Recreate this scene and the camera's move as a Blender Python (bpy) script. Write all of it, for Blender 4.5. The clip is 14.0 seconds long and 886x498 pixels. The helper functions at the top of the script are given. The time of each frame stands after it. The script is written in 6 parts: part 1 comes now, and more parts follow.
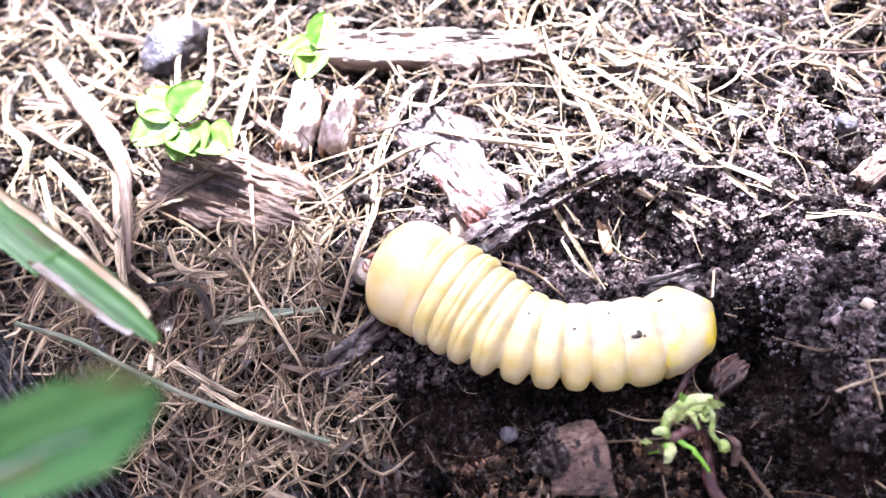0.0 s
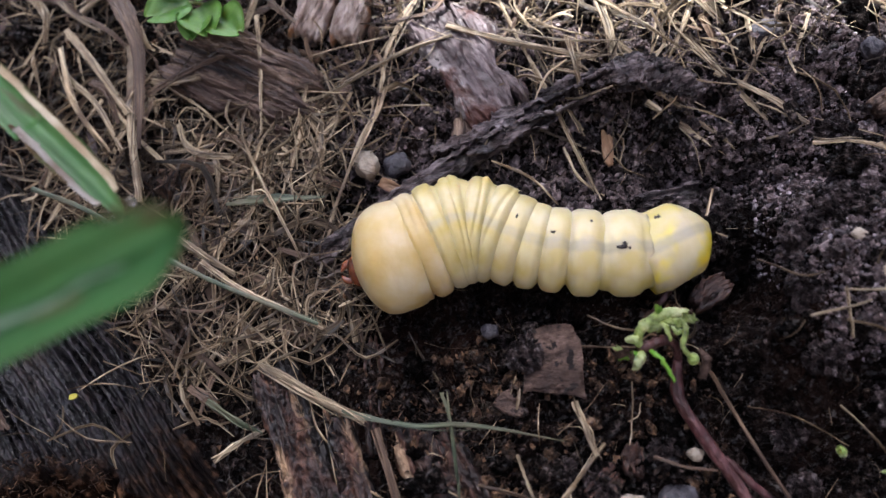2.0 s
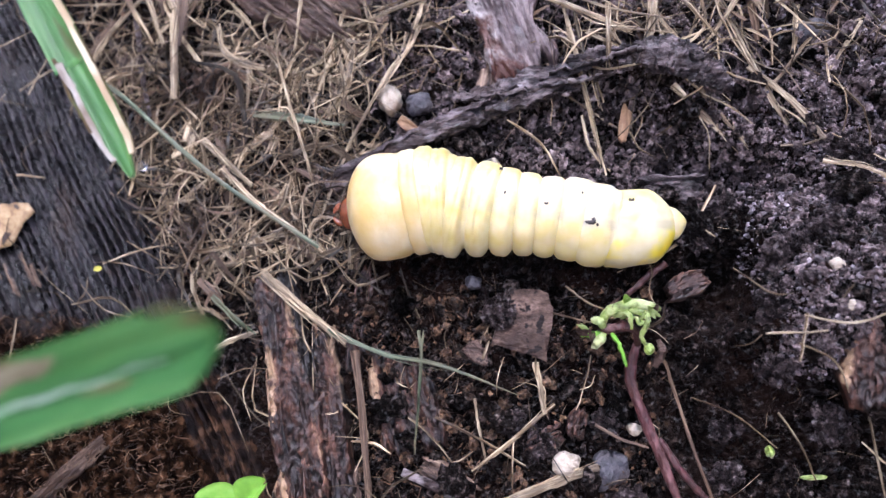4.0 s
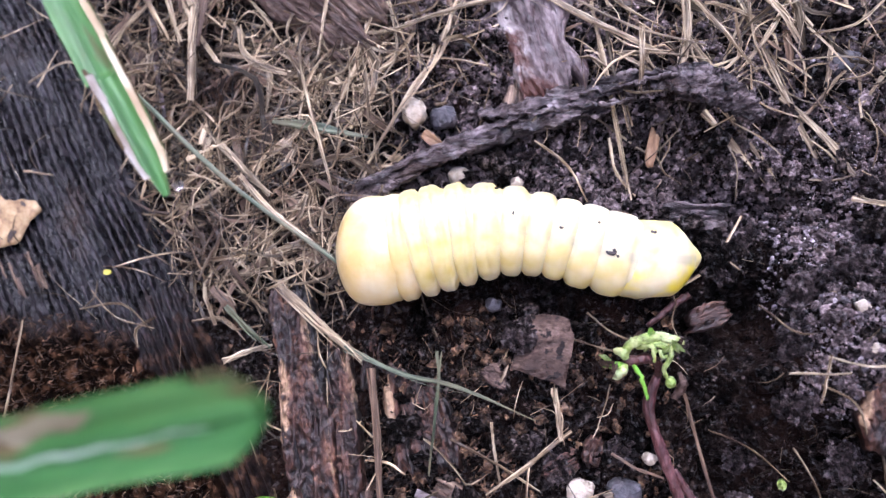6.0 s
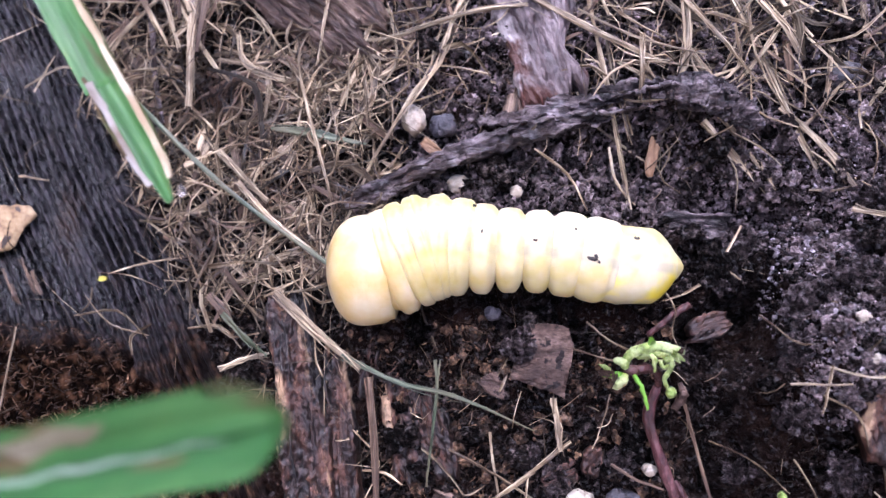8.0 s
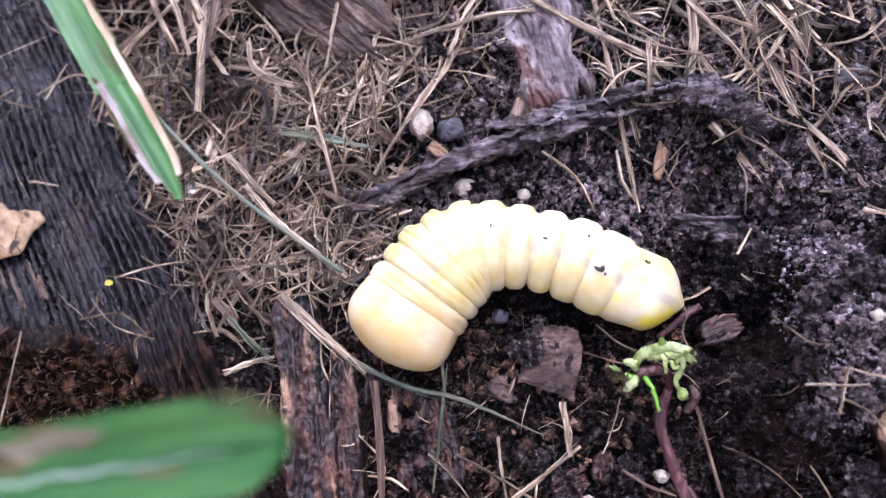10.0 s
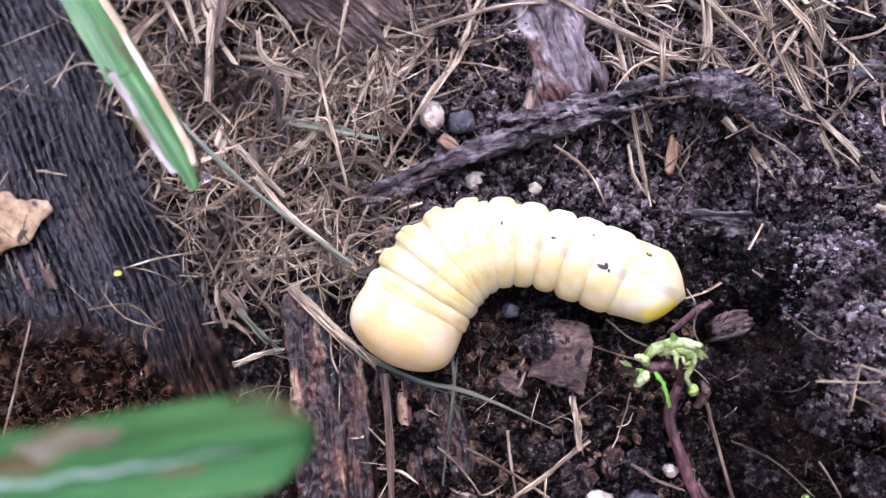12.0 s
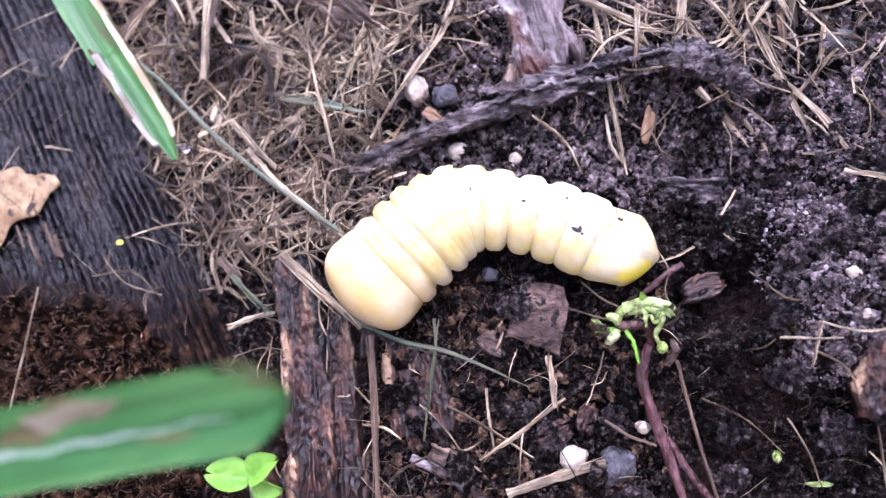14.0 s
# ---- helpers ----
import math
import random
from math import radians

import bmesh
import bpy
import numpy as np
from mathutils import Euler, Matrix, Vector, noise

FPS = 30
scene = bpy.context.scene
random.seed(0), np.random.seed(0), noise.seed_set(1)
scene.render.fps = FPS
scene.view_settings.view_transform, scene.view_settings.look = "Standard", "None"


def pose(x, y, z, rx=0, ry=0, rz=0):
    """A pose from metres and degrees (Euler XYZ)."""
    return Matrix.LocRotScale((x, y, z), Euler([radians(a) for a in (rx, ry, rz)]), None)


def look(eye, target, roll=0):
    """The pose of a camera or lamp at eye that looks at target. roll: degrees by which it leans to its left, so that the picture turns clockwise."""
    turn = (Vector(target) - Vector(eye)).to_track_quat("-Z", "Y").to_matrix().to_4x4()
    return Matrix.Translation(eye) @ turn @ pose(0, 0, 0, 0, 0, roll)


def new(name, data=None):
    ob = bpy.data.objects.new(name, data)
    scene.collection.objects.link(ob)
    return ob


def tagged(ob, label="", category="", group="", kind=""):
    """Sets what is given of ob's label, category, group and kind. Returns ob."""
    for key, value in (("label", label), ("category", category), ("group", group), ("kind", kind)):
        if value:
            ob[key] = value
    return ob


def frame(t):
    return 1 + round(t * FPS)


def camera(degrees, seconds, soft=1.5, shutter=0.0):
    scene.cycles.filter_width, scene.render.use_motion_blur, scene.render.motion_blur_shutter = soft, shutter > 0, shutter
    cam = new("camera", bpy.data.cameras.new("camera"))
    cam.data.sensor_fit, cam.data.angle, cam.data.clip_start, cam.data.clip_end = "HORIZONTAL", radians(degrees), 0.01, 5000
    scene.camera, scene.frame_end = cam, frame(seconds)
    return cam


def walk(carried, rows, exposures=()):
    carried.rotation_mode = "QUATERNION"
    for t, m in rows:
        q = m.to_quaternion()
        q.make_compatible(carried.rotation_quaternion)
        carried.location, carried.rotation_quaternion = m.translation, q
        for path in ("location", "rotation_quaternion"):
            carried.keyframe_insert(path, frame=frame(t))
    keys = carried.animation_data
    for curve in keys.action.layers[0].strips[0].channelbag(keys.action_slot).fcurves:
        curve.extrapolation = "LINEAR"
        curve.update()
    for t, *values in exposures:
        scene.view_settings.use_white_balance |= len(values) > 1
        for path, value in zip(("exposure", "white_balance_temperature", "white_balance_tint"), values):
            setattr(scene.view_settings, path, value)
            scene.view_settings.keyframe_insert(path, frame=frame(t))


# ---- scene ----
cam = camera(62.0, 14.0, soft=1.4)
cam.data.dof.use_dof = True          # a phone's lens at a hand's width: the near leaves blur
cam.data.dof.focus_distance = 0.125
cam.data.dof.aperture_fstop = 12.0
# seconds, stops, kelvin, tint
EXPOSURES = [(t, e + 0.50, k - 280, m) for t, e, k, m in ((0.0, 2.80, 5850, 26), (0.5, 1.88, 5850, 26), (1.0, 1.70, 6000, 22), (2.0, 1.62, 6050, 15), (2.6, 1.80, 5850, 14), (3.0, 2.25, 5800, 15), (5.5, 2.72, 5700, 22), (11.0, 2.62, 5600, 28), (12.0, 2.68, 5600, 28), (13.0, 3.02, 5550, 29), (14.0, 2.95, 5550, 29))]
ROWS = [  # seconds, metres, degrees
    (0.0, 0.00432, -0.03257, 0.11925, 25.16, 6.06, -18.03),
    (0.5, 0.01099, -0.03452, 0.11635, 25.25, 7.30, -17.83),
    (1.0, 0.01399, -0.03530, 0.11278, 24.38, 6.98, -17.96),
    (1.5, 0.01404, -0.03672, 0.11297, 24.26, 7.11, -17.41),
    (2.0, 0.01075, -0.03661, 0.11984, 18.51, 7.08, -12.78),
    (2.5, 0.01654, -0.03033, 0.12409, 12.00, 7.93, -8.22),
    (2.8, 0.02057, -0.02950, 0.12560, 8.75, 5.20, -5.60),
    (3.0, 0.02325, -0.02906, 0.12660, 10.18, 8.09, -4.05),
    (3.2, 0.02544, -0.02964, 0.12991, 10.59, 8.58, -3.47),
    (5.3, 0.01522, -0.01709, 0.12850, 6.66, 6.84, -0.39),
    (5.5, 0.01503, -0.01702, 0.12866, 6.89, 6.39, -0.25),
    (6.0, 0.01548, -0.01711, 0.12974, 7.47, 6.55, -0.02),
    (6.5, 0.01469, -0.01742, 0.12951, 7.77, 6.68, 0.33),
    (7.0, 0.01456, -0.01745, 0.12914, 7.65, 6.43, 0.00),
    (7.5, 0.01569, -0.01758, 0.12865, 7.57, 6.16, 0.03),
    (7.7, 0.01450, -0.01733, 0.12900, 7.85, 6.06, 0.21),
    (9.8, 0.01574, -0.02259, 0.12731, 10.78, 6.57, 0.48),
    (10.0, 0.01459, -0.02295, 0.12721, 11.08, 6.70, 0.40),
    (10.5, 0.01439, -0.02221, 0.12753, 10.77, 7.15, 0.51),
    (11.0, 0.01281, -0.02239, 0.12749, 10.62, 7.06, 0.47),
    (11.5, 0.01139, -0.02182, 0.12552, 9.56, 7.98, 0.77),
    (12.0, 0.01246, -0.02171, 0.12736, 10.06, 6.50, 0.81),
    (12.5, 0.01861, -0.02296, 0.13597, 10.67, 9.11, 1.29),
    (13.0, 0.02219, -0.02844, 0.13295, 11.40, 8.12, 0.80),
    (13.5, 0.01903, -0.02809, 0.13059, 9.96, 8.44, 1.14),
    (14.0, 0.02043, -0.02827, 0.13073, 10.02, 8.35, 0.94),
]
walk(cam, [(t, pose(x, y, z, rx, ry, rz)) for t, x, y, z, rx, ry, rz in ROWS], EXPOSURES)

# ---- light ----
SUN = Vector((0.15, 0.55, 0.82)).normalized()
world = bpy.data.worlds.new("sky")
world.use_nodes = True
sky = world.node_tree.nodes.new("ShaderNodeTexSky")
sky.sky_type, sky.sun_disc = "NISHITA", False
sky.air_density, sky.dust_density, sky.ozone_density = 0.6, 3.0, 0.5
sky.sun_elevation = math.asin(SUN.z)
sky.sun_rotation = math.atan2(SUN.x, SUN.y)
back = world.node_tree.nodes["Background"]
world.node_tree.links.new(sky.outputs[0], back.inputs[0])
back.inputs[1].default_value = 0.10
scene.world = world
sun_data = bpy.data.lights.new("sun", "SUN")
sun_data.energy, sun_data.angle, sun_data.color = 5.0, radians(0.5), (1.0, 0.95, 0.86)
sun = new("sun", sun_data)
sun.matrix_world = look(SUN * 20, (0, 0, 0))

CM = 0.01
rng = np.random.default_rng(7)


# ---- materials ----
def surface(name, stops, scale=300.0, stretch=(1, 1, 1), rough=0.6, bump=0.4, bump_scale=None, detail=6.0, spec=0.5,
            vary=0.0, island=False, stain=None, stain_scale=60.0, sss=0.0, sss_scale=0.002, rough_vary=0.15, coat=0.0, depth=0.0006, blotches=(), wet=None, fibres=False):
    """A procedural surface: grain between the colour stops, larger stains over it, fine relief, uneven gloss."""
    m = bpy.data.materials.new(name)
    m.use_nodes = True
    nt = m.node_tree
    n, link = nt.nodes, nt.links.new
    bsdf = n["Principled BSDF"]
    tc, mp = n.new("ShaderNodeTexCoord"), n.new("ShaderNodeMapping")
    mp.inputs["Scale"].default_value = stretch
    if fibres:  # the grain follows each stem's own length
        grown = n.new("ShaderNodeAttribute")
        grown.attribute_name = "grain"
        link(grown.outputs["Vector"], mp.inputs[0])
    else:
        link(tc.outputs["Object"], mp.inputs[0])
    info = n.new("ShaderNodeObjectInfo")
    geo = n.new("ShaderNodeNewGeometry")
    rnd = geo.outputs["Random Per Island"] if island else info.outputs["Random"]
    grain = n.new("ShaderNodeTexNoise")
    grain.inputs["Scale"].default_value, grain.inputs["Detail"].default_value = scale, detail
    grain.inputs["Roughness"].default_value = 0.62
    link(mp.outputs[0], grain.inputs["Vector"])
    ramp = n.new("ShaderNodeValToRGB")
    while len(ramp.color_ramp.elements) < len(stops):
        ramp.color_ramp.elements.new(0.5)
    for e, (p, c) in zip(ramp.color_ramp.elements, stops):
        e.position, e.color = p, (*c, 1)
    link(grain.outputs["Fac"], ramp.inputs[0])
    colour = ramp.outputs[0]
    if stain:
        big = n.new("ShaderNodeTexNoise")
        big.inputs["Scale"].default_value, big.inputs["Detail"].default_value = stain_scale, 4.0
        link(tc.outputs["Object"], big.inputs["Vector"])
        cut = n.new("ShaderNodeMapRange")
        cut.inputs[1].default_value, cut.inputs[2].default_value = 0.45, 0.68
        link(big.outputs["Fac"], cut.inputs[0])
        mix = n.new("ShaderNodeMix")
        mix.data_type = "RGBA"
        mix.inputs[7].default_value = (*stain, 1)
        link(cut.outputs[0], mix.inputs[0])
        link(colour, mix.inputs[6])
        colour = mix.outputs[2]
    for tint, size, lo, hi, pull in blotches:
        spread = n.new("ShaderNodeMapping")
        spread.inputs["Scale"].default_value = pull
        link(tc.outputs["Object"], spread.inputs[0])
        big = n.new("ShaderNodeTexNoise")
        big.inputs["Scale"].default_value, big.inputs["Detail"].default_value = size, 4.0
        link(spread.outputs[0], big.inputs["Vector"])
        cut = n.new("ShaderNodeMapRange")
        cut.inputs[1].default_value, cut.inputs[2].default_value = lo, hi
        link(big.outputs["Fac"], cut.inputs[0])
        mix = n.new("ShaderNodeMix")
        mix.data_type = "RGBA"
        mix.inputs[7].default_value = (*tint, 1)
        link(cut.outputs[0], mix.inputs[0])
        link(colour, mix.inputs[6])
        colour = mix.outputs[2]
    if vary:
        hsv = n.new("ShaderNodeHueSaturation")
        span = n.new("ShaderNodeMapRange")
        span.inputs[3].default_value, span.inputs[4].default_value = 1 - vary, 1 + vary
        link(rnd, span.inputs[0])
        link(span.outputs[0], hsv.inputs["Value"])
        link(colour, hsv.inputs["Color"])
        colour = hsv.outputs[0]
    link(colour, bsdf.inputs["Base Color"])
    gloss = n.new("ShaderNodeMapRange")
    gloss.inputs[3].default_value, gloss.inputs[4].default_value = max(0.05, rough - rough_vary), min(1, rough + rough_vary)
    link(grain.outputs["Fac"], gloss.inputs[0])
    link(gloss.outputs[0], bsdf.inputs["Roughness"])
    bsdf.inputs["Specular IOR Level"].default_value = spec
    if wet:  # gloss in small wet spots alone
        drops = n.new("ShaderNodeTexNoise")
        drops.inputs["Scale"].default_value, drops.inputs["Detail"].default_value = wet[0], 3.0
        link(tc.outputs["Object"], drops.inputs["Vector"])
        shine = n.new("ShaderNodeMapRange")
        shine.inputs[1].default_value, shine.inputs[2].default_value, shine.inputs[3].default_value, shine.inputs[4].default_value = wet[1], wet[2], spec, wet[3]
        link(drops.outputs["Fac"], shine.inputs[0])
        link(shine.outputs[0], bsdf.inputs["Specular IOR Level"])
    bsdf.inputs["Coat Weight"].default_value = coat
    bsdf.inputs["Coat Roughness"].default_value = 0.2
    if sss:
        bsdf.inputs["Subsurface Weight"].default_value = sss
        bsdf.inputs["Subsurface Radius"].default_value = (1.0, 0.6, 0.25)
        bsdf.inputs["Subsurface Scale"].default_value = sss_scale
    if bump:
        relief = n.new("ShaderNodeTexNoise")
        relief.inputs["Scale"].default_value = bump_scale or scale * 2.5
        relief.inputs["Detail"].default_value = 5.0
        link(mp.outputs[0], relief.inputs["Vector"])
        b = n.new("ShaderNodeBump")
        b.inputs["Strength"].default_value, b.inputs["Distance"].default_value = bump, depth
        link(relief.outputs["Fac"], b.inputs["Height"])
        link(b.outputs[0], bsdf.inputs["Normal"])
    return m


SOIL = surface("wet_soil", [(0.38, (0.0015, 0.0011, 0.0009)), (0.53, (0.0075, 0.0055, 0.0048)), (0.68, (0.070, 0.053, 0.045))], 560, rough=0.42, bump=1.0, spec=0.03, wet=(900, 0.57, 0.66, 0.9), stain=(0.018, 0.0095, 0.0068), stain_scale=45, depth=0.0014)
CRUMB = surface("soil_crumb", [(0.38, (0.0016, 0.0012, 0.0010)), (0.53, (0.0085, 0.0064, 0.0057)), (0.67, (0.100, 0.080, 0.071))], 800, rough=0.45, bump=1.0, spec=0.03, wet=(900, 0.58, 0.68, 0.9), vary=0.9, island=True, rough_vary=0.25, depth=0.0008)
CLOD = surface("crumbly_clod", [(0.36, (0.0040, 0.0030, 0.0028)), (0.52, (0.022, 0.0165, 0.016)), (0.72, (0.11, 0.090, 0.088))], 800, rough=0.45, bump=1.0, spec=0.06, wet=(900, 0.57, 0.68, 0.9), vary=0.8, island=True, rough_vary=0.25, depth=0.0008)
PALE_CRUMB = surface("paler_soil_crumb", [(0.34, (0.018, 0.013, 0.0125)), (0.52, (0.115, 0.088, 0.086)), (0.71, (0.36, 0.30, 0.295))], 800, rough=0.5, bump=1.0, spec=0.12, wet=(900, 0.57, 0.68, 0.8), vary=0.75, island=True, rough_vary=0.25, depth=0.0008)
STRAW = surface("dry_straw", [(0.30, (0.060, 0.040, 0.022)), (0.43, (0.27, 0.20, 0.115)), (0.56, (0.48, 0.39, 0.245)), (0.70, (0.76, 0.67, 0.49))], 2300, stretch=(0.07, 1, 1), fibres=True, rough=0.5, bump=1.0, bump_scale=2600, depth=0.0003, vary=0.5, stain=(0.11, 0.075, 0.045), stain_scale=130)
LITTER = surface("straw_litter", [(0.33, (0.018, 0.011, 0.0065)), (0.49, (0.165, 0.120, 0.070)), (0.70, (0.62, 0.525, 0.355))], 2300, stretch=(0.07, 1, 1), fibres=True, rough=0.5, bump=0.8, bump_scale=2600, depth=0.0002, vary=0.9, island=True, spec=0.15, wet=(300, 0.55, 0.65, 0.7), stain=(0.026, 0.0145, 0.009), stain_scale=55)
DEBRIS = surface("brown_debris", [(0.34, (0.010, 0.0055, 0.0035)), (0.5, (0.060, 0.034, 0.020)), (0.70, (0.24, 0.15, 0.085))], 700, rough=0.55, bump=1.0, spec=0.2, wet=(500, 0.56, 0.66, 0.7), vary=0.8, island=True, depth=0.0006)
BROWN = surface("brown_stalk", [(0.3, (0.030, 0.017, 0.010)), (0.5, (0.105, 0.065, 0.038)), (0.72, (0.27, 0.185, 0.115))], 2000, stretch=(0.07, 1, 1), fibres=True, rough=0.5, bump=0.9, bump_scale=2400, depth=0.0003, vary=0.45, island=True, stain=(0.05, 0.028, 0.018), stain_scale=90)
GREENISH = surface("fading_grass", [(0.3, (0.014, 0.022, 0.010)), (0.5, (0.055, 0.080, 0.042)), (0.72, (0.25, 0.29, 0.18))], 2000, stretch=(0.03, 1, 1), fibres=True, rough=0.42, bump=0.8, bump_scale=2600, depth=0.0003, vary=0.2, stain=(0.12, 0.11, 0.06), stain_scale=90)
TWIG = surface("dark_wet_twig", [(0.34, (0.005, 0.0035, 0.0035)), (0.48, (0.032, 0.023, 0.0235)), (0.62, (0.23, 0.19, 0.19))], 420, stretch=(0.5, 1.2, 1.2), rough=0.36, bump=1.0, depth=0.0014, spec=0.25, wet=(500, 0.53, 0.66, 1.0), stain=(0.042, 0.025, 0.019), stain_scale=90)
ROT = surface("rotten_wood", [(0.36, (0.003, 0.0016, 0.0011)), (0.47, (0.024, 0.0098, 0.0060)), (0.57, (0.095, 0.040, 0.023)), (0.70, (0.33, 0.195, 0.115))], 230, stretch=(0.40, 1.2, 1.2), rough=0.45, bump=1.0, bump_scale=520, depth=0.0016, wet=(420, 0.56, 0.68, 0.9), blotches=(((0.40, 0.265, 0.155), 190, 0.57, 0.62, (0.34, 1.2, 1.2)), ((0.005, 0.0028, 0.0020), 120, 0.52, 0.60, (0.5, 1, 1))))
OLDWOOD = surface("weathered_wood", [(0.34, (0.010, 0.006, 0.0045)), (0.5, (0.090, 0.055, 0.037)), (0.72, (0.40, 0.29, 0.205))], 280, stretch=(0.25, 1.8, 1.8), rough=0.6, bump=1.0, depth=0.0012, stain=(0.060, 0.034, 0.025), stain_scale=60)
PALEWOOD = surface("pale_weathered_wood", [(0.34, (0.040, 0.027, 0.020)), (0.5, (0.19, 0.145, 0.115)), (0.70, (0.52, 0.44, 0.37))], 260, stretch=(0.5, 1.2, 1.2), rough=0.5, bump=1.0, depth=0.0012, blotches=(((0.055, 0.030, 0.020), 90, 0.52, 0.62, (0.7, 1, 1)),))
WHITEWOOD = surface("bleached_wood", [(0.34, (0.22, 0.14, 0.10)), (0.5, (0.50, 0.40, 0.33)), (0.70, (0.74, 0.66, 0.60))], 320, stretch=(0.5, 1.2, 1.2), rough=0.5, bump=1.0, depth=0.0010, blotches=(((0.36, 0.17, 0.07), 140, 0.56, 0.64, (0.8, 1, 1)), ((0.045, 0.025, 0.020), 210, 0.58, 0.64, (0.8, 1, 1))))
# purple-brown bark with large pale blotches and small rusty ones
PURPLE_BARK = surface("purple_brown_bark", [(0.34, (0.016, 0.010, 0.010)), (0.5, (0.095, 0.067, 0.066)), (0.70, (0.31, 0.25, 0.245))], 240, stretch=(0.45, 1.2, 1.2), rough=0.42, bump=1.0, depth=0.0014, wet=(420, 0.55, 0.67, 0.9), blotches=(((0.48, 0.43, 0.41), 62, 0.53, 0.62, (0.7, 1, 1)), ((0.070, 0.022, 0.013), 110, 0.57, 0.63, (1, 1, 1))))
CHIP = surface("bark_chip", [(0.34, (0.016, 0.009, 0.0065)), (0.5, (0.085, 0.053, 0.040)), (0.68, (0.23, 0.160, 0.125))], 420, stretch=(0.6, 1, 1), rough=0.55, bump=1.0, depth=0.0012, spec=0.3, stain=(0.040, 0.023, 0.017), stain_scale=110, blotches=(((0.010, 0.006, 0.005), 520, 0.60, 0.65, (1, 1, 1)),))
PALE_STONE = surface("pale_stone", [(0.30, (0.22, 0.17, 0.12)), (0.5, (0.46, 0.40, 0.31)), (0.74, (0.66, 0.60, 0.52))], 500, rough=0.6, bump=1.0, stain=(0.26, 0.18, 0.11), stain_scale=150)
GREY_STONE = surface("grey_stone", [(0.30, (0.022, 0.021, 0.026)), (0.5, (0.055, 0.053, 0.063)), (0.74, (0.15, 0.145, 0.16))], 500, rough=0.45, bump=1.0, stain=(0.035, 0.025, 0.022), stain_scale=150)
GREEN = surface("green_leaf", [(0.3, (0.022, 0.080, 0.014)), (0.5, (0.045, 0.145, 0.030)), (0.75, (0.12, 0.26, 0.08))], 160, stretch=(0.25, 1.8, 1), rough=0.42, bump=0.35, spec=0.4, sss=0.1, blotches=(((0.07, 0.10, 0.03), 160, 0.62, 0.70, (0.4, 1.5, 1)),))
CLOVER = surface("clover_green", [(0.25, (0.035, 0.11, 0.012)), (0.5, (0.08, 0.20, 0.026)), (0.8, (0.16, 0.32, 0.06))], 220, rough=0.38, bump=0.4, sss=0.15)
LIME = surface("young_green", [(0.25, (0.085, 0.23, 0.015)), (0.5, (0.15, 0.34, 0.028)), (0.8, (0.26, 0.47, 0.07))], 220, rough=0.5, bump=0.4, sss=0.15)
SPROUT = surface("sprout_green", [(0.34, (0.11, 0.15, 0.03)), (0.48, (0.25, 0.35, 0.075)), (0.64, (0.47, 0.53, 0.23))], 500, rough=0.36, bump=1.0, sss=0.15, stain=(0.44, 0.50, 0.26), stain_scale=200, blotches=(((0.20, 0.11, 0.05), 220, 0.61, 0.66, (1, 1, 1)),))
ROOT = surface("red_root", [(0.30, (0.016, 0.0055, 0.0055)), (0.5, (0.075, 0.024, 0.024)), (0.74, (0.23, 0.115, 0.11))], 600, stretch=(1, 0.4, 1), rough=0.34, spec=0.5, bump=1.0, stain=(0.040, 0.018, 0.012), stain_scale=120)
CREAM = surface("dry_leaf_margin", [(0.30, (0.20, 0.13, 0.06)), (0.46, (0.46, 0.38, 0.22)), (0.70, (0.68, 0.63, 0.47))], 260, stretch=(0.3, 1.5, 1), rough=0.55, bump=0.5, stain=(0.34, 0.25, 0.14), stain_scale=110)
LILAC = surface("bleached_leaf_margin", [(0.30, (0.14, 0.10, 0.075)), (0.48, (0.30, 0.27, 0.23)), (0.72, (0.46, 0.44, 0.40))], 260, stretch=(0.3, 1.5, 1), rough=0.6, bump=0.5, spec=0.2, stain=(0.14, 0.09, 0.055), stain_scale=140)
BROWN_EDGE = surface("brown_leaf_margin", [(0.3, (0.045, 0.028, 0.012)), (0.5, (0.095, 0.066, 0.028)), (0.68, (0.06, 0.11, 0.035))], 120, rough=0.6, bump=0.5, spec=0.2)
TAN = surface("tan_dead_leaf", [(0.34, (0.15, 0.085, 0.038)), (0.48, (0.32, 0.215, 0.105)), (0.68, (0.47, 0.355, 0.20))], 420, rough=0.6, bump=0.5, blotches=(((0.20, 0.115, 0.045), 150, 0.50, 0.62, (1, 1, 1)), ((0.030, 0.017, 0.012), 300, 0.60, 0.65, (1, 1, 1))))
ORANGE = surface("orange_brown_flake", [(0.30, (0.13, 0.065, 0.03)), (0.5, (0.30, 0.175, 0.09)), (0.74, (0.50, 0.36, 0.22))], 500, stretch=(0.5, 2, 1), rough=0.55, bump=0.8, stain=(0.12, 0.06, 0.035), stain_scale=140)
SPECK = surface("yellow_speck", [(0.3, (0.40, 0.38, 0.04)), (0.7, (0.65, 0.60, 0.12))], 400, rough=0.5, bump=0.3)
STRAP = surface("strap_leaf_green", [(0.3, (0.012, 0.056, 0.012)), (0.5, (0.032, 0.110, 0.026)), (0.75, (0.10, 0.21, 0.065))], 110, stretch=(0.25, 1.8, 1), rough=0.5, bump=0.35, spec=0.25, sss=0.1, blotches=(((0.075, 0.050, 0.020), 95, 0.57, 0.63, (0.4, 1.6, 1)), ((0.14, 0.25, 0.09), 120, 0.54, 0.66, (0.15, 2, 1))))
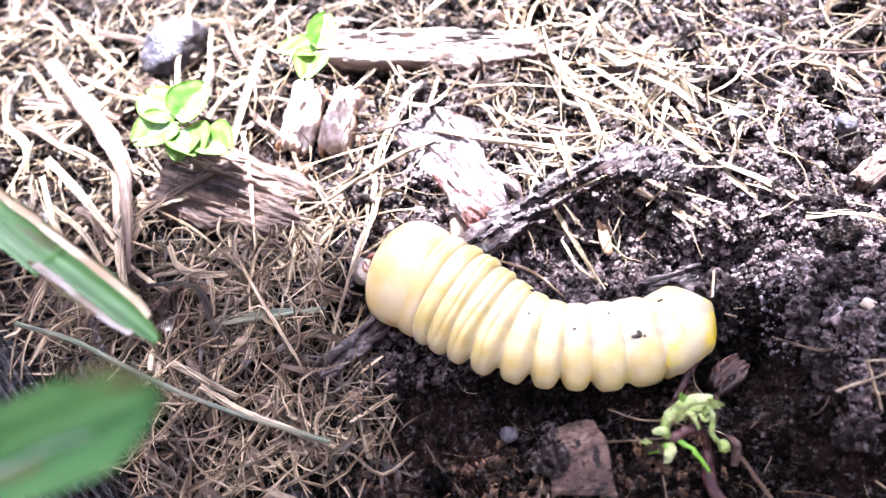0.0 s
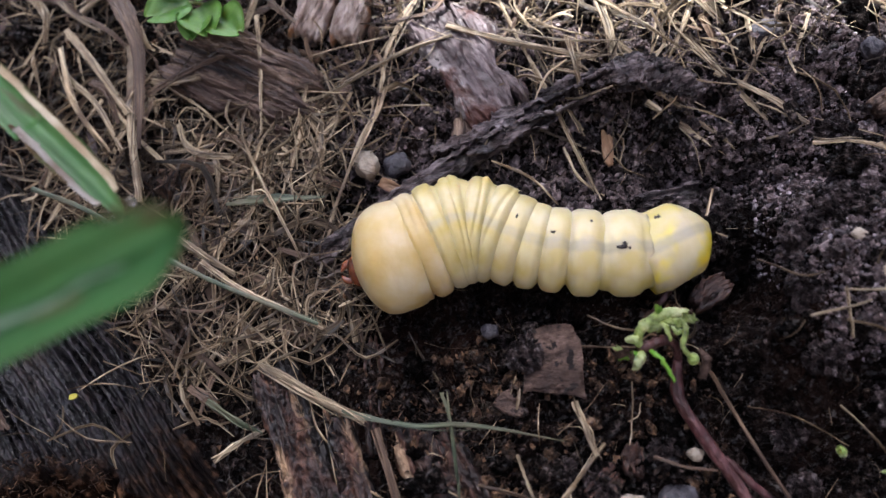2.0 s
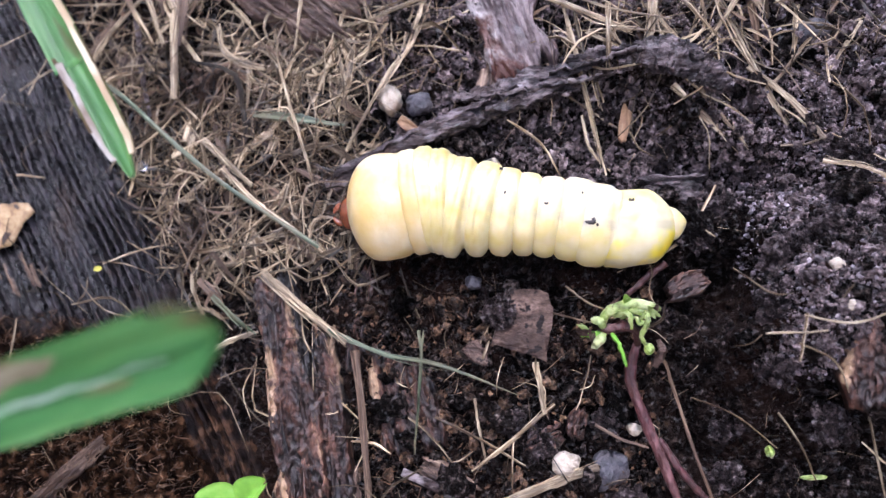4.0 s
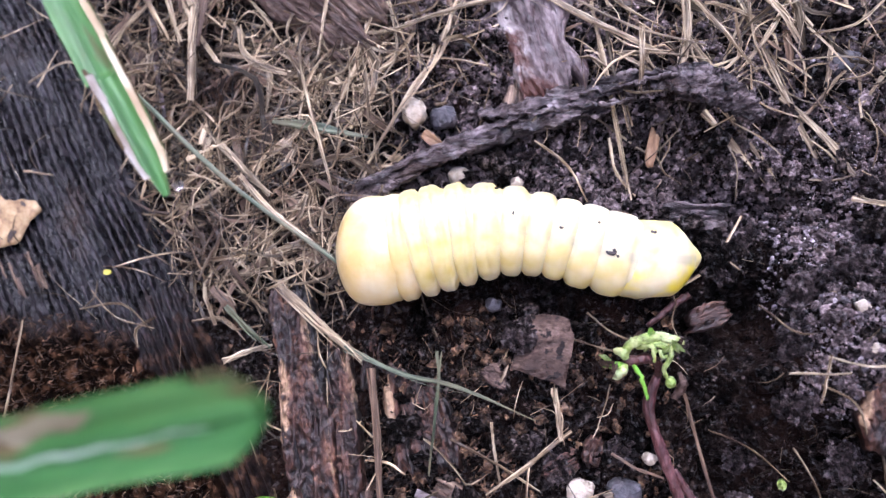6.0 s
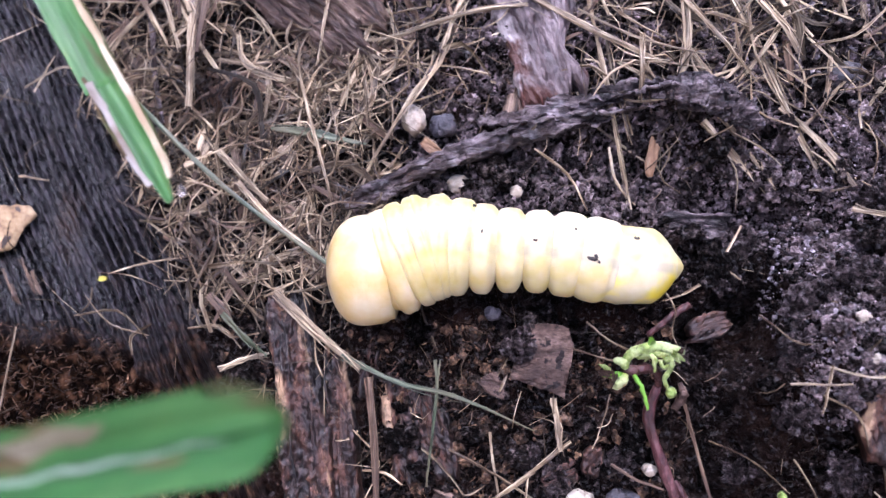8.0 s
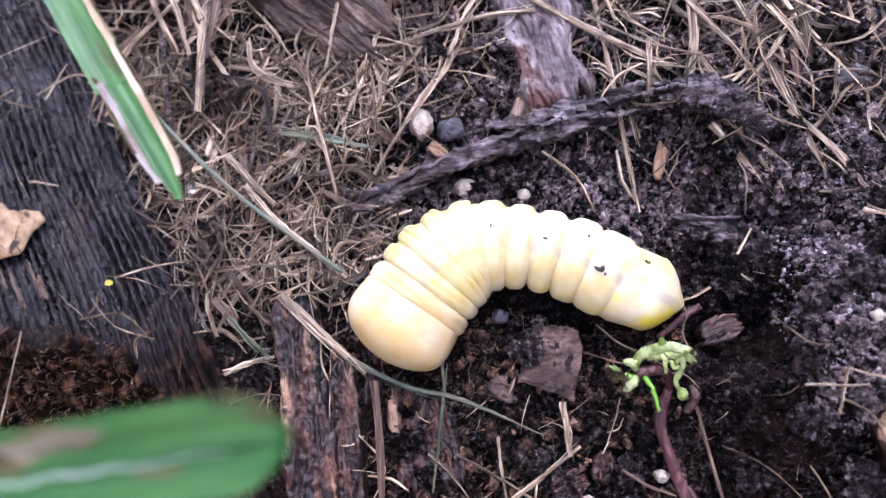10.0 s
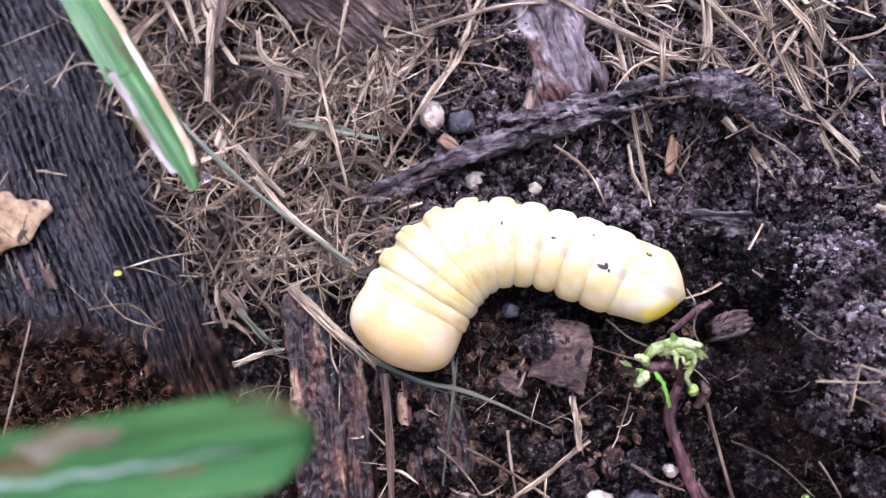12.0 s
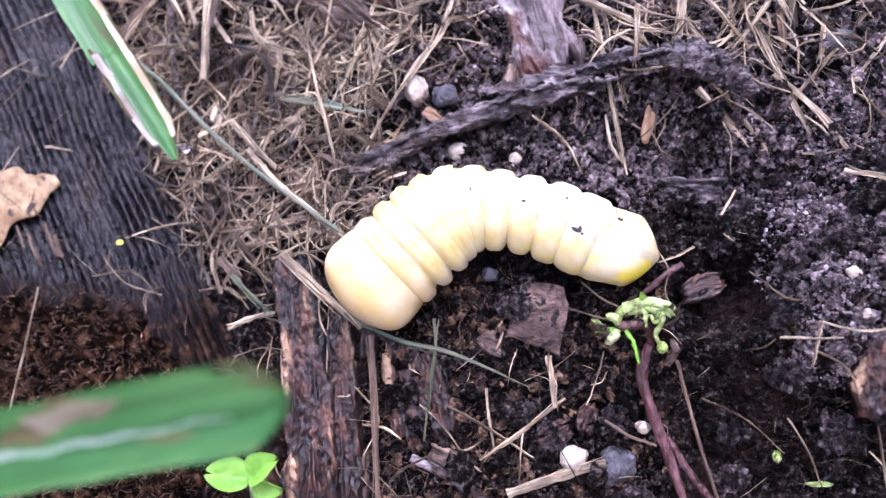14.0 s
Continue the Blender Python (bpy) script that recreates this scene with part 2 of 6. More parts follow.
# the strap green darkened in colour for the leaf's shaded half
STRAP_SHADED = surface("strap_leaf_shaded_half", [(0.3, (0.010, 0.046, 0.010)), (0.5, (0.026, 0.094, 0.020)), (0.75, (0.07, 0.17, 0.045))], 110, stretch=(0.25, 1.8, 1), rough=0.5, bump=0.35, spec=0.25, sss=0.1, blotches=(((0.075, 0.060, 0.024), 110, 0.61, 0.68, (0.5, 1.6, 1)),))
DARK = surface("dark_speck", [(0.3, (0.012, 0.010, 0.008)), (0.7, (0.04, 0.03, 0.025))], 600, rough=0.5, bump=0.5)


def water_material():
    m = bpy.data.materials.new("water_drop")
    m.use_nodes = True
    b = m.node_tree.nodes["Principled BSDF"]
    b.inputs["Base Color"].default_value = (1, 1, 1, 1)
    b.inputs["Transmission Weight"].default_value = 1.0
    b.inputs["Roughness"].default_value = 0.02
    b.inputs["IOR"].default_value = 1.33
    return m


WATER = water_material()


# ---- building blocks (all in centimetres) ----
def link_mesh(name, verts, faces, material, parent=None, smooth=True, label="", grain=None):
    me = bpy.data.meshes.new(name)
    me.from_pydata((np.asarray(verts, float) * CM).tolist(), [], [tuple(f) for f in faces])
    me.materials.append(material)
    if smooth:
        me.polygons.foreach_set("use_smooth", np.ones(len(me.polygons), bool))
    me.update()
    if grain is not None:
        at = me.attributes.new("grain", "FLOAT_VECTOR", "POINT")
        at.data.foreach_set("vector", np.asarray(grain, np.float32).ravel())
    ob = new(name, me)
    if parent:
        ob.parent = parent
    if label:
        tagged(ob, label)
    return ob


def anchor(name, label, category, at=(0, 0, 0), group="", kind=""):
    e = new(name)
    e.empty_display_size = 0.002
    e.location = Vector(at) * CM
    return tagged(e, label, category, group, kind)


def bump_at(x, y, cx, cy, wx, wy, turn=0.0):
    c, s = math.cos(radians(turn)), math.sin(radians(turn))
    dx, dy = (x - cx) * c + (y - cy) * s, -(x - cx) * s + (y - cy) * c
    return np.exp(-((dx / wx) ** 2 + (dy / wy) ** 2))


def lie(x, y):
    """The broad lie of the ground, in centimetres: bank, hollows, trough."""
    x, y = np.asarray(x, float), np.asarray(y, float)
    h = -0.12 + 0.0 * x
    h = h + 0.95 * bump_at(x, y, 6.9, -1.6, 1.7, 1.5, 20) - 1.5 * bump_at(x, y, 5.2, -1.2, 0.75, 0.55, 40)
    h = h - 1.1 * bump_at(x, y, 5.4, 0.75, 1.1, 0.5, -15) - 0.75 * bump_at(x, y, 5.8, -4.4, 2.2, 1.2)
    h = h - 0.55 * bump_at(x, y, 3.8, 1.7, 1.6, 0.8) - 0.4 * bump_at(x, y, 0.3, 2.0, 1.1, 0.7) - 0.8 * bump_at(x, y, -1.2, 1.75, 0.45, 0.35)
    h = h + 0.25 * bump_at(x, y, 0.0, 6.2, 4.0, 2.2) - 0.6 * bump_at(x, y, 4.5, -3.4, 0.7, 1.0) - 0.25 * bump_at(x, y, 1.8, -0.2, 2.6, 0.8)
    return h - 0.9 * bump_at(x, y, -8.5, -1.0, 3.6, 7.0, 27)


def ground_z(x, y):
    """The ground's height at one place, with its lumps."""
    n = 0.17 * noise.fractal(Vector((x * 0.9, y * 0.9, 0.3)), 0.8, 2.1, 5)
    n += 0.22 * (0.35 - abs(noise.noise(Vector((x * 2.3, y * 2.3, 5.0)))))
    # out on the bare soil, clods with sharp clefts between them
    bare = min(1.0, max(0.0, (x + 0.6) / 1.6))
    cleft = abs(noise.noise(Vector((x * 1.15, y * 1.15, 9.0)))) ** 0.6 + 0.5 * abs(noise.noise(Vector((x * 2.7, y * 2.7, 3.0)))) ** 0.7
    n += bare * 0.42 * (cleft - 0.62)
    return float(lie(x, y)) + n


def spline(points, n):
    """n places along a smooth line through the given ones."""
    p = np.asarray(points, float)
    if len(p) == 2:
        return p[0] + (p[1] - p[0]) * np.linspace(0, 1, n)[:, None]
    p = np.vstack([2 * p[0] - p[1], p, 2 * p[-1] - p[-2]])
    out = []
    for t in np.linspace(0, len(p) - 3 - 1e-6, n):
        i, u = int(t), t - int(t)
        a, b, c, d = p[i : i + 4]
        out.append(0.5 * (2 * b + (c - a) * u + (2 * a - 5 * b + 4 * c - d) * u * u + (3 * b - a - 3 * c + d) * u**3))
    return np.array(out)


def sweep(points, width, thick, n=14, sides=6, taper=(0.9, 0.3), wobble=0.0, roll=0.0, seed=0):
    """Vertices and faces of a flattened, tapering, slightly crooked stem along a line."""
    r = np.random.default_rng(seed)
    line = spline(points, n)
    if wobble:
        walked = np.cumsum(r.normal(0, wobble, line.shape), 0)
        line = line + walked - walked[0] - (walked[-1] - walked[0]) * np.linspace(0, 1, n)[:, None]
    tan = np.gradient(line, axis=0)
    tan /= np.linalg.norm(tan, axis=1, keepdims=True) + 1e-9
    side = np.cross(tan, (0, 0, 1.0))
    side /= np.linalg.norm(side, axis=1, keepdims=True) + 1e-9
    up = np.cross(side, tan)
    u = np.linspace(0, 1, n)
    size = taper[0] + (1 - taper[0]) * np.clip(u / 0.25, 0, 1)
    size = np.minimum(size, taper[1] + (1 - taper[1]) * np.clip((1 - u) / 0.4, 0, 1))
    size = size * (1 + r.normal(0, 0.08, n))
    ang = np.linspace(0, 2 * math.pi, sides, endpoint=False)
    tw = roll + r.normal(0, 0.12, n).cumsum()
    verts = []
    for i in range(n):
        s = side[i] * math.cos(tw[i]) + up[i] * math.sin(tw[i])
        w = up[i] * math.cos(tw[i]) - side[i] * math.sin(tw[i])
        for a in ang:
            verts.append(line[i] + s * math.cos(a) * width / 2 * size[i] + w * math.sin(a) * thick / 2 * size[i])
    faces = []
    for i in range(n - 1):
        for k in range(sides):
            a, b = i * sides + k, i * sides + (k + 1) % sides
            faces.append((a, b, b + sides, a + sides))
    faces.append(tuple(range(sides))[::-1])
    faces.append(tuple(range((n - 1) * sides, n * sides)))
    return np.array(verts), faces


def fibre_coords(points, width, n, sides, seed):
    """Places along and round a swept stem, in metres, for its grain."""
    p = np.asarray(points, float)
    length = np.linalg.norm(np.diff(p, axis=0), axis=1).sum()
    u = np.repeat(np.linspace(0, length, n), sides)
    a = np.tile(np.linspace(0, 2 * math.pi, sides, endpoint=False), n)
    return np.c_[u, np.cos(a) * width / 2, np.sin(a) * width / 2] * CM + np.array((seed * 0.37 % 1, seed * 0.61 % 1, seed * 0.83 % 1))


def lifted(points, gap=0.03):
    """The points, none of them below the ground."""
    return [(x, y, max(z, ground_z(x, y) + gap)) for x, y, z in points]


def ball(level):
    """Vertices and triangles of a unit icosphere."""
    bm = bmesh.new()
    bmesh.ops.create_icosphere(bm, subdivisions=level, radius=1.0)
    v = np.array([x.co[:] for x in bm.verts])
    f = np.array([[x.index for x in p.verts] for p in bm.faces])
    bm.free()
    return v, f


def lump(size, seed, level=3, rough=0.25, freq=1.3, flat=0.0, fine=0.12):
    """A lumpy, faceted stone or clod."""
    v, f = ball(level)
    off = Vector((seed * 3.7, seed * 1.3, 0.5))
    k = np.array([1 + rough * (noise.noise(Vector(p) * freq + off) + 0.35 * noise.noise(Vector(p) * freq * 2.7 + off) + fine * noise.noise(Vector(p) * freq * 7 + off)) for p in v])
    v = v * k[:, None]
    if flat:
        v[:, 2] = np.maximum(v[:, 2], -flat)
    return v * np.asarray(size), f


def turned(v, rz, tilt=0.0):
    m = np.array(Euler((radians(tilt), 0, radians(rz))).to_matrix())
    return np.asarray(v) @ m.T


# ---- ground ----
def soil_ground():
    """One sheet: fine under the lens, coarser out to the horizon."""
    inner = np.arange(-11.5, 12.01, 0.07)
    far = [13, 15, 18, 23, 30, 45, 80, 160, 400, 1500, 8000, 60000]
    xs = np.r_[[-f for f in far[::-1]], inner, far]
    ys = np.r_[[-f for f in far[::-1]], np.arange(-7.0, 13.5, 0.07), [f + 2 for f in far]]
    nx, ny = len(xs), len(ys)
    verts = np.zeros((nx * ny, 3))
    k = 0
    for y in ys:
        for x in xs:
            near = abs(x) < 13 and -8 < y < 15
            if near:
                z = ground_z(x, y) - 0.03 + 0.14 * noise.fractal(Vector((x * 5, y * 5, 2.0)), 0.5, 2.2, 3)
            else:
                z = -0.15
            verts[k] = x, y, z
            k += 1
    idx = np.arange(nx * ny).reshape(ny, nx)
    faces = np.stack([idx[:-1, :-1], idx[:-1, 1:], idx[1:, 1:], idx[1:, :-1]], -1).reshape(-1, 4)
    g = link_mesh("ground", verts, faces.tolist(), SOIL)
    return tagged(g, "damp dark brown garden soil, lumpy, with hollows", "soil", kind="structure")


soil_ground()


def sky_blocking_walls():
    """Dark upright boards, unseen, added to block the low sky on three sides; the light comes from above and from the
    open side.
    """
    for name, x, y, turn, tall, wide in (("wall_south", 0.0, -50.0, 0.0, 150, 65), ("wall_west", -65.2, 45.0, 90.0, 125, 97.5), ("wall_east", 67.6, 45.0, 90.0, 105, 97.5)):
        verts, faces = [], []
        for k in range(int(wide / 6.5)):
            x0, x1 = -wide + k * 13 + 0.2, -wide + 13 + k * 13 - 0.2
            b = len(verts)
            for yy in (-2.4, 0.0):
                verts += [(x0, yy, -2), (x1, yy, -2), (x1, yy, tall), (x0, yy, tall)]
            faces += [(b, b + 1, b + 2, b + 3), (b + 7, b + 6, b + 5, b + 4), (b, b + 4, b + 5, b + 1), (b + 2, b + 6, b + 7, b + 3), (b + 1, b + 5, b + 6, b + 2), (b + 3, b + 7, b + 4, b)]
        w = link_mesh(name, verts, faces, TWIG, smooth=False)
        w.matrix_world = pose(x * CM, y * CM, 0, 0, 0, turn)
        tagged(w, "added unseen dark board wall that blocks low skylight", "fence", kind="structure")


sky_blocking_walls()


# ---- the larva ----
def larva_skin(name, low, mid, high, yellow=0.0, clear=0.0, seed=0.0, gut=0.0):
    """Waxy, translucent cream skin with yellow body fat and greyish gut showing through."""
    m = bpy.data.materials.new(name)
    m.use_nodes = True
    nt = m.node_tree
    n, link = nt.nodes, nt.links.new
    b = n["Principled BSDF"]
    tc = n.new("ShaderNodeTexCoord")
    mp = n.new("ShaderNodeMapping")
    mp.inputs["Location"].default_value = (seed, seed * 0.7, 0)
    link(tc.outputs["Object"], mp.inputs[0])
    fat = n.new("ShaderNodeTexNoise")
    fat.inputs["Scale"].default_value, fat.inputs["Detail"].default_value = 190, 5
    link(mp.outputs[0], fat.inputs["Vector"])
    ramp = n.new("ShaderNodeValToRGB")
    ramp.color_ramp.elements.new(0.5)
    for e, (p, c) in zip(ramp.color_ramp.elements, [(0.32, low), (0.5, mid), (0.68, high)]):
        e.position, e.color = p, (*c, 1)
    link(fat.outputs["Fac"], ramp.inputs[0])
    colour = ramp.outputs[0]
    split = n.new("ShaderNodeSeparateXYZ")
    link(tc.outputs["Object"], split.inputs[0])
    for amount, tint, scale, lo, hi in ((yellow, (0.80, 0.66, 0.02), 130, 0.46, 0.58), (clear, (0.44, 0.40, 0.33), 170, 0.52, 0.62)):
        if amount:
            side = n.new("ShaderNodeMapRange")  # body fat fades towards +y, colour standing in for the skylit side
            side.inputs[1].default_value, side.inputs[2].default_value, side.inputs[3].default_value, side.inputs[4].default_value = -0.0012, 0.0022, 1.0, 0.40
            link(split.outputs[1], side.inputs[0])
            blot = n.new("ShaderNodeTexNoise")
            blot.inputs["Scale"].default_value, blot.inputs["Detail"].default_value = scale, 3
            link(mp.outputs[0], blot.inputs["Vector"])
            cut = n.new("ShaderNodeMapRange")
            cut.inputs[1].default_value, cut.inputs[2].default_value, cut.inputs[4].default_value = lo, hi, amount
            link(blot.outputs["Fac"], cut.inputs[0])
            mix = n.new("ShaderNodeMix")
            mix.data_type = "RGBA"
            mix.inputs[7].default_value = (*tint, 1)
            part_of = n.new("ShaderNodeMath")
            part_of.operation = "MULTIPLY"
            link(cut.outputs[0], part_of.inputs[0])
            link(side.outputs[0], part_of.inputs[1])
            link(part_of.outputs[0], mix.inputs[0])
            link(colour, mix.inputs[6])
            colour = mix.outputs[2]
    # the gut shows grey along the middle of the back
    xyz = n.new("ShaderNodeSeparateXYZ")
    link(tc.outputs["Object"], xyz.inputs[0])
    mid = n.new("ShaderNodeMath")
    mid.operation = "ABSOLUTE"
    shift = n.new("ShaderNodeMath")
    shift.operation = "ADD"
    shift.inputs[1].default_value = 0.0007
    link(xyz.outputs[1], shift.inputs[0])
    link(shift.outputs[0], mid.inputs[0])
    band = n.new("ShaderNodeMapRange")
    band.inputs[1].default_value, band.inputs[2].default_value, band.inputs[3].default_value, band.inputs[4].default_value = 0.0005, 0.0012, gut, 0.0
    link(mid.outputs[0], band.inputs[0])
    above = n.new("ShaderNodeMath")
    above.operation = "GREATER_THAN"
    above.inputs[1].default_value = 0.0
    link(xyz.outputs[2], above.inputs[0])
    spots = n.new("ShaderNodeMapRange")
    spots.inputs[1].default_value, spots.inputs[2].default_value = 0.33, 0.52
    link(fat.outputs["Fac"], spots.inputs[0])
    both = n.new("ShaderNodeMath")
    both.operation = "MULTIPLY"
    link(band.outputs[0], both.inputs[0])
    link(above.outputs[0], both.inputs[1])
    all3 = n.new("ShaderNodeMath")
    all3.operation = "MULTIPLY"
    link(both.outputs[0], all3.inputs[0])
    link(spots.outputs[0], all3.inputs[1])
    grey = n.new("ShaderNodeMix")
    grey.data_type = "RGBA"
    grey.inputs[7].default_value = (0.36, 0.34, 0.24, 1)
    link(all3.outputs[0], grey.inputs[0])
    link(colour, grey.inputs[6])
    colour = grey.outputs[2]
    link(colour, b.inputs["Base Color"])
    b.inputs["Roughness"].default_value = 0.30
    b.inputs["Specular IOR Level"].default_value = 0.5
    b.inputs["Subsurface Weight"].default_value = 0.22
    b.inputs["Subsurface Radius"].default_value = (1.0, 0.72, 0.30)
    b.inputs["Subsurface Scale"].default_value = 0.0016
    fine = n.new("ShaderNodeTexNoise")
    fine.inputs["Scale"].default_value, fine.inputs["Detail"].default_value = 330, 5
    creases = n.new("ShaderNodeMapping")
    creases.inputs["Scale"].default_value = (1.5, 1.0, 1.0)
    link(tc.outputs["Object"], creases.inputs[0])
    link(creases.outputs[0], fine.inputs["Vector"])
    bp = n.new("ShaderNodeBump")
    bp.inputs["Strength"].default_value, bp.inputs["Distance"].default_value = 0.30, 0.0005
    link(fine.outputs["Fac"], bp.inputs["Height"])
    link(bp.outputs[0], b.inputs["Normal"])
    return m


SKIN_FRONT = larva_skin("skin_front", (0.58, 0.42, 0.14), (0.65, 0.52, 0.25), (0.71, 0.62, 0.39))
SKIN_MID = larva_skin("skin_body", (0.60, 0.48, 0.14), (0.67, 0.58, 0.28), (0.73, 0.67, 0.44), seed=0.03, gut=0.42)
SKIN_REAR = larva_skin("skin_rear", (0.61, 0.51, 0.20), (0.67, 0.59, 0.34), (0.73, 0.67, 0.48), yellow=0.25, clear=0.65, seed=0.07, gut=0.6)
SKIN_TAIL = larva_skin("skin_tail", (0.61, 0.51, 0.18), (0.67, 0.59, 0.32), (0.73, 0.67, 0.47), yellow=0.9, clear=0.5, seed=0.11, gut=0.6)
HEAD_BROWN = surface("head_capsule", [(0.3, (0.06, 0.015, 0.006)), (0.6, (0.22, 0.06, 0.02)), (0.8, (0.38, 0.15, 0.05))], 300, rough=0.25, bump=0.3, coat=0.4)

# name, start and end along the body (0 head, 1 tail tip), half width at the start, the middle and the end, folds, skin
SEGMENTS = [
    ("prothorax", 0.000, 0.168, 0.86, 0.93, 0.895, 0, SKIN_FRONT),
    ("mesothorax", 0.168, 0.220, 0.865, 0.92, 0.87, 0, SKIN_FRONT),
    ("metathorax", 0.220, 0.268, 0.86, 0.925, 0.86, 0, SKIN_MID),
    ("abdomen_segment", 0.268, 0.322, 0.85, 0.92, 0.83, 1, SKIN_MID),
    ("abdomen_segment", 0.322, 0.380, 0.79, 0.88, 0.76, 1, SKIN_MID),
    ("abdomen_segment", 0.380, 0.450, 0.71, 0.825, 0.685, 1, SKIN_MID),
    ("abdomen_segment", 0.450, 0.524, 0.63, 0.76, 0.61, 0, SKIN_MID),
    ("abdomen_segment", 0.524, 0.598, 0.575, 0.715, 0.565, 0, SKIN_MID),
    ("abdomen_segment", 0.598, 0.674, 0.555, 0.695, 0.57, 0, SKIN_REAR),
    ("abdomen_segment", 0.674, 0.756, 0.59, 0.71, 0.625, 0, SKIN_REAR),
    ("abdomen_segment", 0.756, 0.842, 0.64, 0.705, 0.645, 0, SKIN_REAR),
    ("tail_segment", 0.842, 1.012, 0.660, 0.625, 0.50, 0, SKIN_TAIL),
    ("anal_lobe", 0.930, 1.010, 0.30, 0.28, 0.22, 0, SKIN_TAIL),
]
BODY = 5.95  # length along the back
KNOTS = np.array([0.0, 0.165, 0.300, 0.450, 0.720, 0.860, 1.0])
HEIGHTS = np.array([0.70, 0.68, 0.65, 0.59, 0.51, 0.50, 0.42])


def segment_mesh(a, b, w0, w1, w2, folds, first, last, seed, thorax, tail):
    """A ring of the body: pillow-shaped, a little flattened, with an inner core that reaches into its neighbours."""
    half = (b - a) * BODY / 2
    reach = 1.95 if thorax else 1.6
    rings = [-reach, -1.3, -1.08] + list(np.linspace(-1, 1, 19)) + [1.08, 1.3, reach]
    if first:
        rings = list(-1 + 0.95 * (1 - np.cos(np.linspace(0, math.pi / 2, 16)))) + list(np.linspace(0.0, 1, 12)) + [1.08, 1.25]
    if last:
        rings = [-1.5, -1.2] + list(np.linspace(-1, 0.1, 9)) + list(0.1 + 0.9 * np.sin(np.linspace(0.1, math.pi / 2, 12)))
    sides = 44
    verts, faces = [], []
    for s in rings:
        c = min(1, max(-1, s))
        sharp = 1.5 if tail else 3.3
        shrink = 1.0
        if abs(s) > 1 and not (last and s > 0):  # reaches on under its neighbour
            shrink *= 0.970 - 0.09 * (abs(s) - 1)
        if first and s < 0.25:
            q = (0.25 - s) / 1.25
            shrink *= math.sqrt(max(0.0, 1 - (0.985 * q) ** 2.4))
        if last and s > 0.1:
            q = (s - 0.1) / 0.9
            shrink *= max(0.0, 1 - (0.985 * q) ** 1.55) ** 0.64
        for k in range(sides):
            an = 2 * math.pi * k / sides
            cy, cz = math.cos(an), math.sin(an)
            # creases cut deeper on the inner side of the bend
            cut = 0.98 - 0.36 * cy if not tail else 1.0
            width = (w1 + cut * ((w0 - w1) * max(0, -c) ** sharp + (w2 - w1) * max(0, c) ** sharp)) * shrink
            # lateral swelling below, flatter belly, shallow line along the back
            r = 1 + 0.035 * math.exp(-((an - math.pi * 1.1) / 0.3) ** 2) + 0.035 * math.exp(-((an - math.pi * 1.9) / 0.3) ** 2)
            r -= 0.030 * math.exp(-((an - math.pi / 2) / 0.16) ** 2)
            r -= 0.022 * (math.exp(-((an - 0.62) / 0.13) ** 2) + math.exp(-((an - math.pi + 0.62) / 0.13) ** 2)) * (1 - c * c)
            if folds:
                r -= 0.030 * math.exp(-((s - 0.15 - 0.25 * math.sin(an * 2 + seed)) / 0.16) ** 2) * max(0, cz + 0.35)
            r += 0.016 * noise.noise(Vector((cy * 2.2 + seed * 3.1, cz * 2.2, s * 1.6 + seed)))
            r += 0.006 * noise.noise(Vector((cy * 7 + seed, cz * 7, s * 3)))
            zz = cz * (0.80 if cz > 0 else 0.74)
            verts.append((s * half, cy * width * r, zz * width * r))
    n = len(rings)
    for i in range(n - 1):
        for k in range(sides):
            p, q = i * sides + k, i * sides + (k + 1) % sides
            faces.append((p, p + sides, q + sides, q))
    faces.append(tuple(range(sides)))
    faces.append(tuple(range((n - 1) * sides, n * sides))[::-1])
    return verts, faces


def beetle_larva():
    body = anchor("beetle_larva", "plump cream-yellow ringed beetle grub lying on damp soil", "larva")
    parts = []
    for k, (name, a, b, w0, w1, w2, folds, skin) in enumerate(SEGMENTS):
        v, f = segment_mesh(a, b, w0, w1, w2, folds, k == 0, k >= len(SEGMENTS) - 2, k * 1.37, k < 5, k >= len(SEGMENTS) - 2)
        ob = link_mesh(name, v, f, skin, body)
        parts.append((ob, (a + b) / 2))
    tagged(parts[0][0], "broad smooth orange-cream plate behind the head")
    tagged(parts[-2][0], "bright yellow translucent tail ring")
    # head, drawn into the first ring
    v, f = lump((0.30, 0.34, 0.24), 3, 3, 0.06)
    head = link_mesh("head", v, f, HEAD_BROWN, body, label="small glossy red-brown head")
    for sgn in (-1, 1):
        jaw = spline([(-0.16, sgn * 0.16, -0.02), (-0.32, sgn * 0.14, -0.03), (-0.40, sgn * 0.03, -0.03)], 8)
        v, f = sweep(jaw, 0.13, 0.10, 8, 8, (1, 0.3))
        link_mesh("mandible", v, f, HEAD_BROWN, head)
    parts.append((head, 0.0))
    # soil grains and spots that stick to the skin
    for ring, x, an, sx, sy in ((10, -0.10, 97, 0.075, 0.028), (10, -0.04, 94, 0.03, 0.045), (10, 0.03, 99, 0.02, 0.02), (9, 0.08, 60, 0.02, 0.02), (8, -0.05, 82, 0.03, 0.018), (5, 0.22, 40, 0.03, 0.02), (11, -0.25, 55, 0.04, 0.05), (6, 0.0, 75, 0.015, 0.03)):
        ob = parts[ring][0]
        w = SEGMENTS[ring][4]
        v, f = lump((sx, sy, 0.014), ring + x, 3, 0.9, 1.6)
        v = v + np.array((x, math.cos(radians(an)) * w, math.sin(radians(an)) * w * 0.80))
        link_mesh("soil_speck", v, f, DARK, ob)
    return parts


LARVA = beetle_larva()


